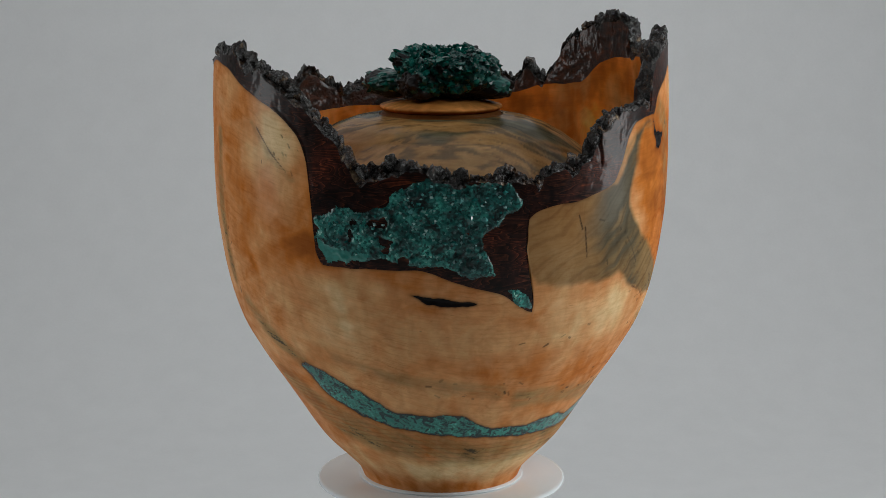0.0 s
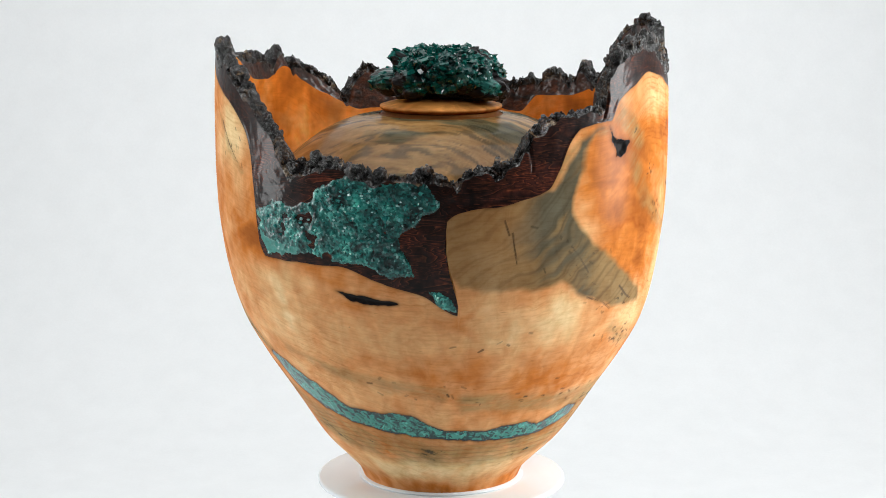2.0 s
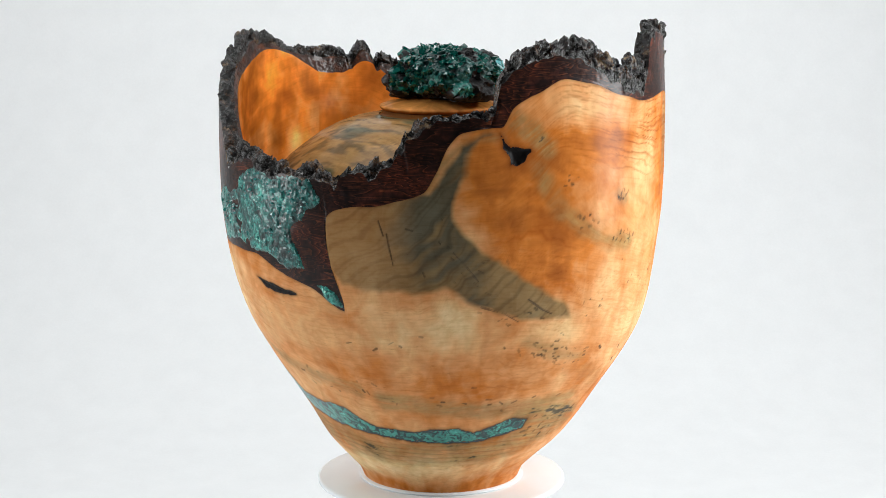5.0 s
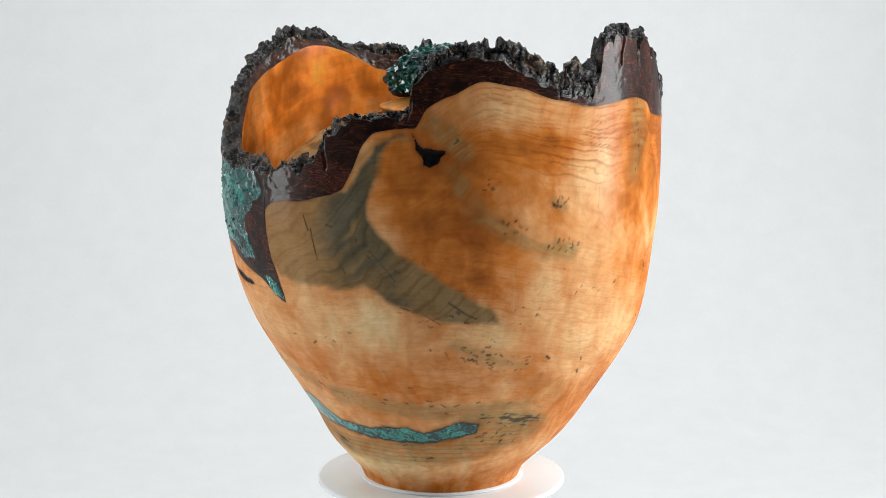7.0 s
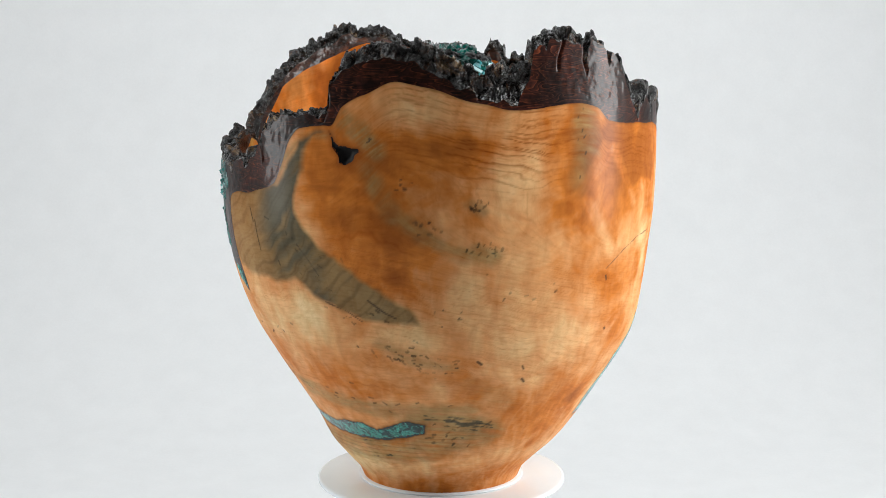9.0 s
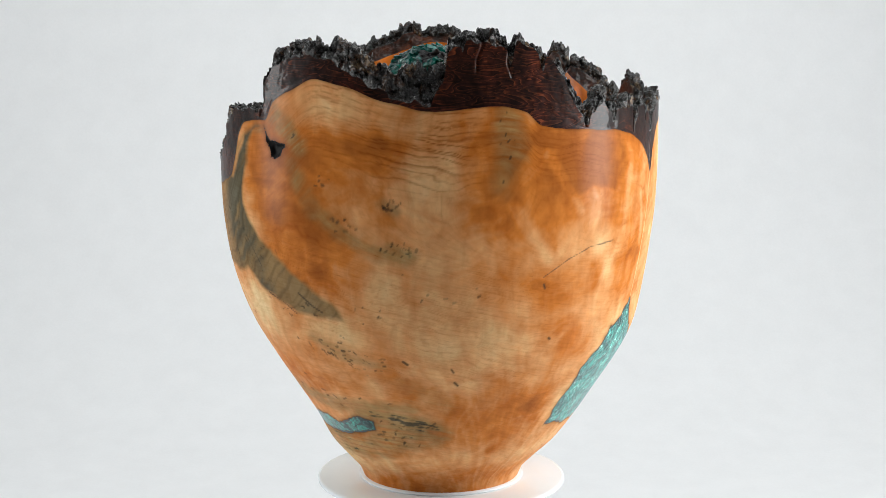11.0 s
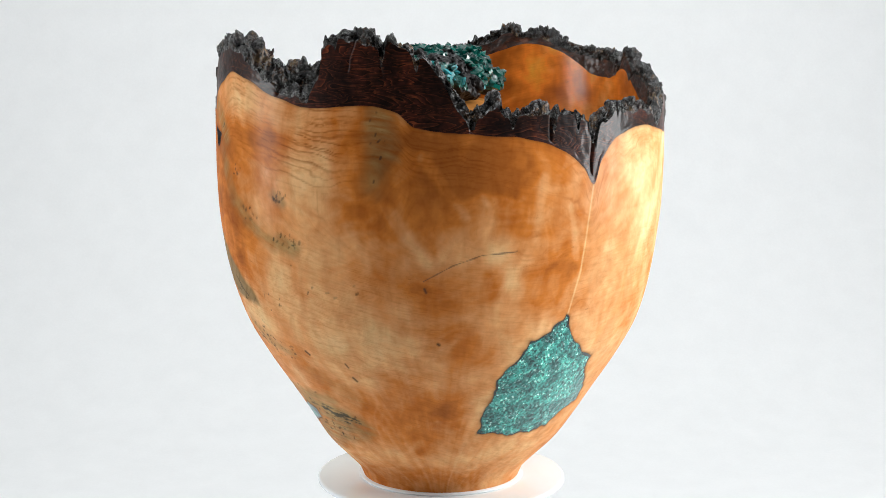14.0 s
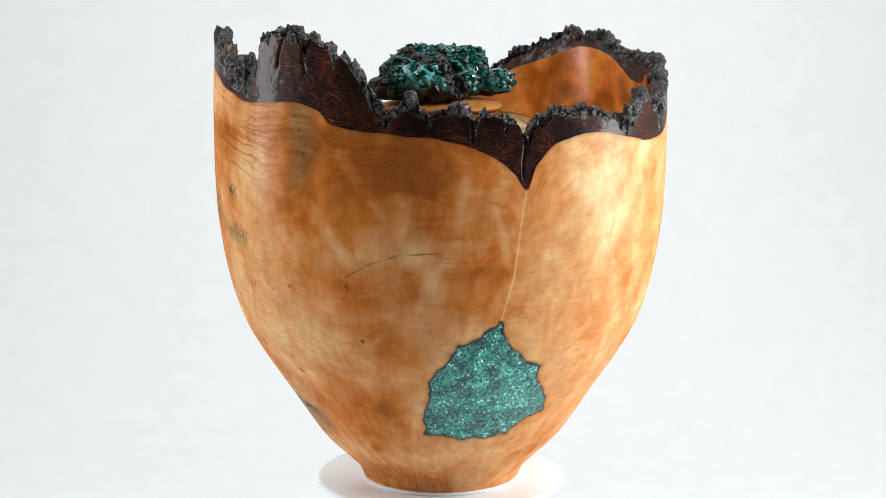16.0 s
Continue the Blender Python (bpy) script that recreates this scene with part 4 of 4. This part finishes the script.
    n2 = fnoise((v + drift) * np.array([0.8, 3.4, 1]), 85, 4, 143)
    w1, w2 = smooth(-0.12, 0.22, n)[:, None], smooth(0.05, 0.3, n2)[:, None]
    col = np.array((0.41, 0.225, 0.082)) * (1 - w1) + np.array((0.140, 0.122, 0.066)) * w1
    col = col * (1 - 0.6 * w2) + np.array((0.060, 0.054, 0.036)) * 0.6 * w2
    lines = np.maximum(0, np.sin((v[:, 1] + 0.9 * drift[:, 0] + 0.4 * drift[:, 1]) * 900 + 3 * n)) ** 5
    col = col * (1 - 0.35 * lines * smooth(-0.1, 0.3, n))[:, None] * np.exp(0.55 * fnoise((v + 0.6 * drift) * np.array([0.5, 3.0, 1]), 110, 4, 146, 0.6))[:, None]
    mesh_object("shoulder", v, q, GLOSSWOOD, vase, "domed inner shoulder of grey-streaked maple", colours=col, flow=np.stack([v[:, 0], v[:, 1], v[:, 2]], 1))
    v, q = lathe([(0.0345, 0.2044), (0.0335, 0.2052), (0.0325, 0.2058), (0.0325, 0.2070), (0.0, 0.2070)], 180)
    col = np.repeat(np.array([[0.20, 0.075, 0.02]]), len(v), 0)
    mesh_object("neck", v, q, WOOD, vase, "short dark reddish neck ring", colours=col, flow=v)
    return vase


def build_lid():
    lid = new("lid")
    tagged(lid, "turned maple lid with green crystal cluster on the vase", "lid")
    prof = [(0.0, 0.2074), (0.0320, 0.2074), (0.0330, 0.2078), (0.0338, 0.2086), (0.0340, 0.2094), (0.0337, 0.2100), (0.0322, 0.2104), (0.029, 0.2114), (0.024, 0.2126), (0.017, 0.2136), (0.009, 0.2141), (0.0, 0.2142)]
    v, q = lathe(prof, 200)
    n = fnoise(v * np.array([1, 3.0, 1]), 40, 4, 150)
    col = np.array((0.60, 0.25, 0.065)) * np.exp(0.8 * n + 0.4 * fnoise(v * np.array([1, 6.0, 1]), 90, 3, 152))[:, None]
    col[v[:, 2] < 0.2090] *= np.array((0.6, 0.45, 0.35))
    mesh_object("disc", v, q, WOOD, lid, "pale amber maple disc with a thin lip", colours=col, flow=v)

    # the matrix: several craggy lumps grown into one; centre, half sizes, bare of crystals or not
    lumps = [((0.004, 0.001, 0.2270), (0.0275, 0.0255, 0.0135), 0), ((-0.009, 0.005, 0.2330), (0.0125, 0.0140, 0.0080), 0), ((0.012, -0.004, 0.2340), (0.0125, 0.0140, 0.0075), 0),
             ((-0.0275, 0.003, 0.2215), (0.0125, 0.0140, 0.0075), 0), ((0.0255, -0.002, 0.2200), (0.0125, 0.0140, 0.0065), 1), ((-0.012, -0.0180, 0.2220), (0.0115, 0.0100, 0.0085), 1),
             ((0.006, 0.0195, 0.2220), (0.0150, 0.0110, 0.0085), 0), ((-0.0215, -0.004, 0.2345), (0.0045, 0.0055, 0.0045), 1)]
    heart = np.array([0.0, 0.0, 0.2235])

    def surface(u):
        """Where rays from the heart leave the lumps, and which lump is outermost."""
        lo, hi = np.zeros(len(u)), np.full(len(u), 0.06)
        which = np.zeros(len(u), int)
        for _ in range(22):
            mid = (lo + hi) / 2
            p = heart + u * mid[:, None]
            inside = np.full(len(u), 9.0)
            for k, (centre, half, _) in enumerate(lumps):
                f = (np.abs((p - np.array(centre)) / np.array(half)) ** 2.5).sum(1)
                which = np.where(f < inside, k, which)
                inside = np.minimum(inside, f)
            lo, hi = np.where(inside < 1, mid, lo), np.where(inside < 1, hi, mid)
        best = lo * (1 + 0.24 * fnoise(u, 2.8, 3, 160))
        return heart + u * best[:, None], which

    def bare_rock(p, d, k):
        """Bare matrix: low flanks, two lumps and one seam at the back."""
        seam = abs(math.atan2(d.x, d.y) - 0.02 - 0.5 * d.z) < 0.24 and d.y > 0
        limit = -0.15 if lumps[k][2] else 0.30
        return p.z < 0.2180 or seam or noise.noise(p * 70 + Vector((3.1, 0.7, 1.2))) > limit

    bm = bmesh.new()
    bmesh.ops.create_icosphere(bm, subdivisions=6, radius=1)
    u = np.array([q.co[:] for q in bm.verts])
    pts, which = surface(u)
    f1, f2, own = cellular(pts, 240, 165)
    pts = pts + u * (0.0014 * fnoise(pts, 260, 3, 170, 0.65) + 0.0022 * (own - 0.6) - 0.001 * (1 - smooth(0, 0.15, f2 - f1)))[:, None]
    for vert, co in zip(bm.verts, pts):
        vert.co = (co[0], co[1], max(co[2], 0.2138))
    bare_at = np.array([bare_rock(Vector(p), Vector(d), int(k)) for p, d, k in zip(pts, u, which)])
    crust = bm.copy()
    for mesh, keep_bare in ((bm, True), (crust, False)):
        mesh.verts.ensure_lookup_table()
        mesh.verts.index_update()
        bmesh.ops.delete(mesh, geom=[f for f in mesh.faces if (sum(bool(bare_at[q.index]) for q in f.verts) >= 2) != keep_bare], context="FACES")
    rock = part("rock", bm, ROCK, lid, "dark craggy matrix rock", flat=True)
    part("crystal_crust", crust, GREENCRUST, rock, "deep green glassy crystal crust", flat=True)

    # crystals grown over the top and flanks
    shapes, pale = crystal_shapes(GEM, 200), crystal_shapes(CHALK_GEM, 240)
    rng = random.Random(77)
    count = 0
    chalk, fringe = Vector((0.62, 0.78, 0.05)), Vector((-0.42, 0.88, -0.2))
    while count < 460:
        d = Vector((rng.gauss(0, 1), rng.gauss(0, 1), rng.gauss(0, 1))).normalized()
        spot, k = surface(np.array([d[:]]))
        p = Vector(spot[0])
        if p.z < 0.2165 or bare_rock(p, d, int(k[0])):
            continue
        size = rng.uniform(0.0018, 0.0046)
        chalky = d.dot(chalk.normalized()) > 0.93 or d.dot(fringe.normalized()) > 0.97
        ob = new("crystal", (pale if chalky and rng.random() < 0.8 else shapes)[rng.randrange(6)])
        lean = (d * 0.9 + Vector((rng.uniform(-1, 1), rng.uniform(-1, 1), rng.uniform(-0.7, 0.9)))).normalized()
        ob.matrix_basis = Matrix.Translation(p - d * 0.0004) @ lean.to_track_quat("Z", "Y").to_matrix().to_4x4() @ Matrix.Diagonal((size, size, size * rng.uniform(0.9, 1.8), 1))
        ob.parent = rock
        count += 1
    return lid


build_studio()
build_turntable()
VASE = build_vase()
LID = build_lid()


def motions():
    rows = [(0.5 * i, pose(0, 0, 0, 0, 0, -10.01 * 0.5 * i)) for i in range(33)]
    walk(VASE, rows)
    walk(LID, rows)


motions()
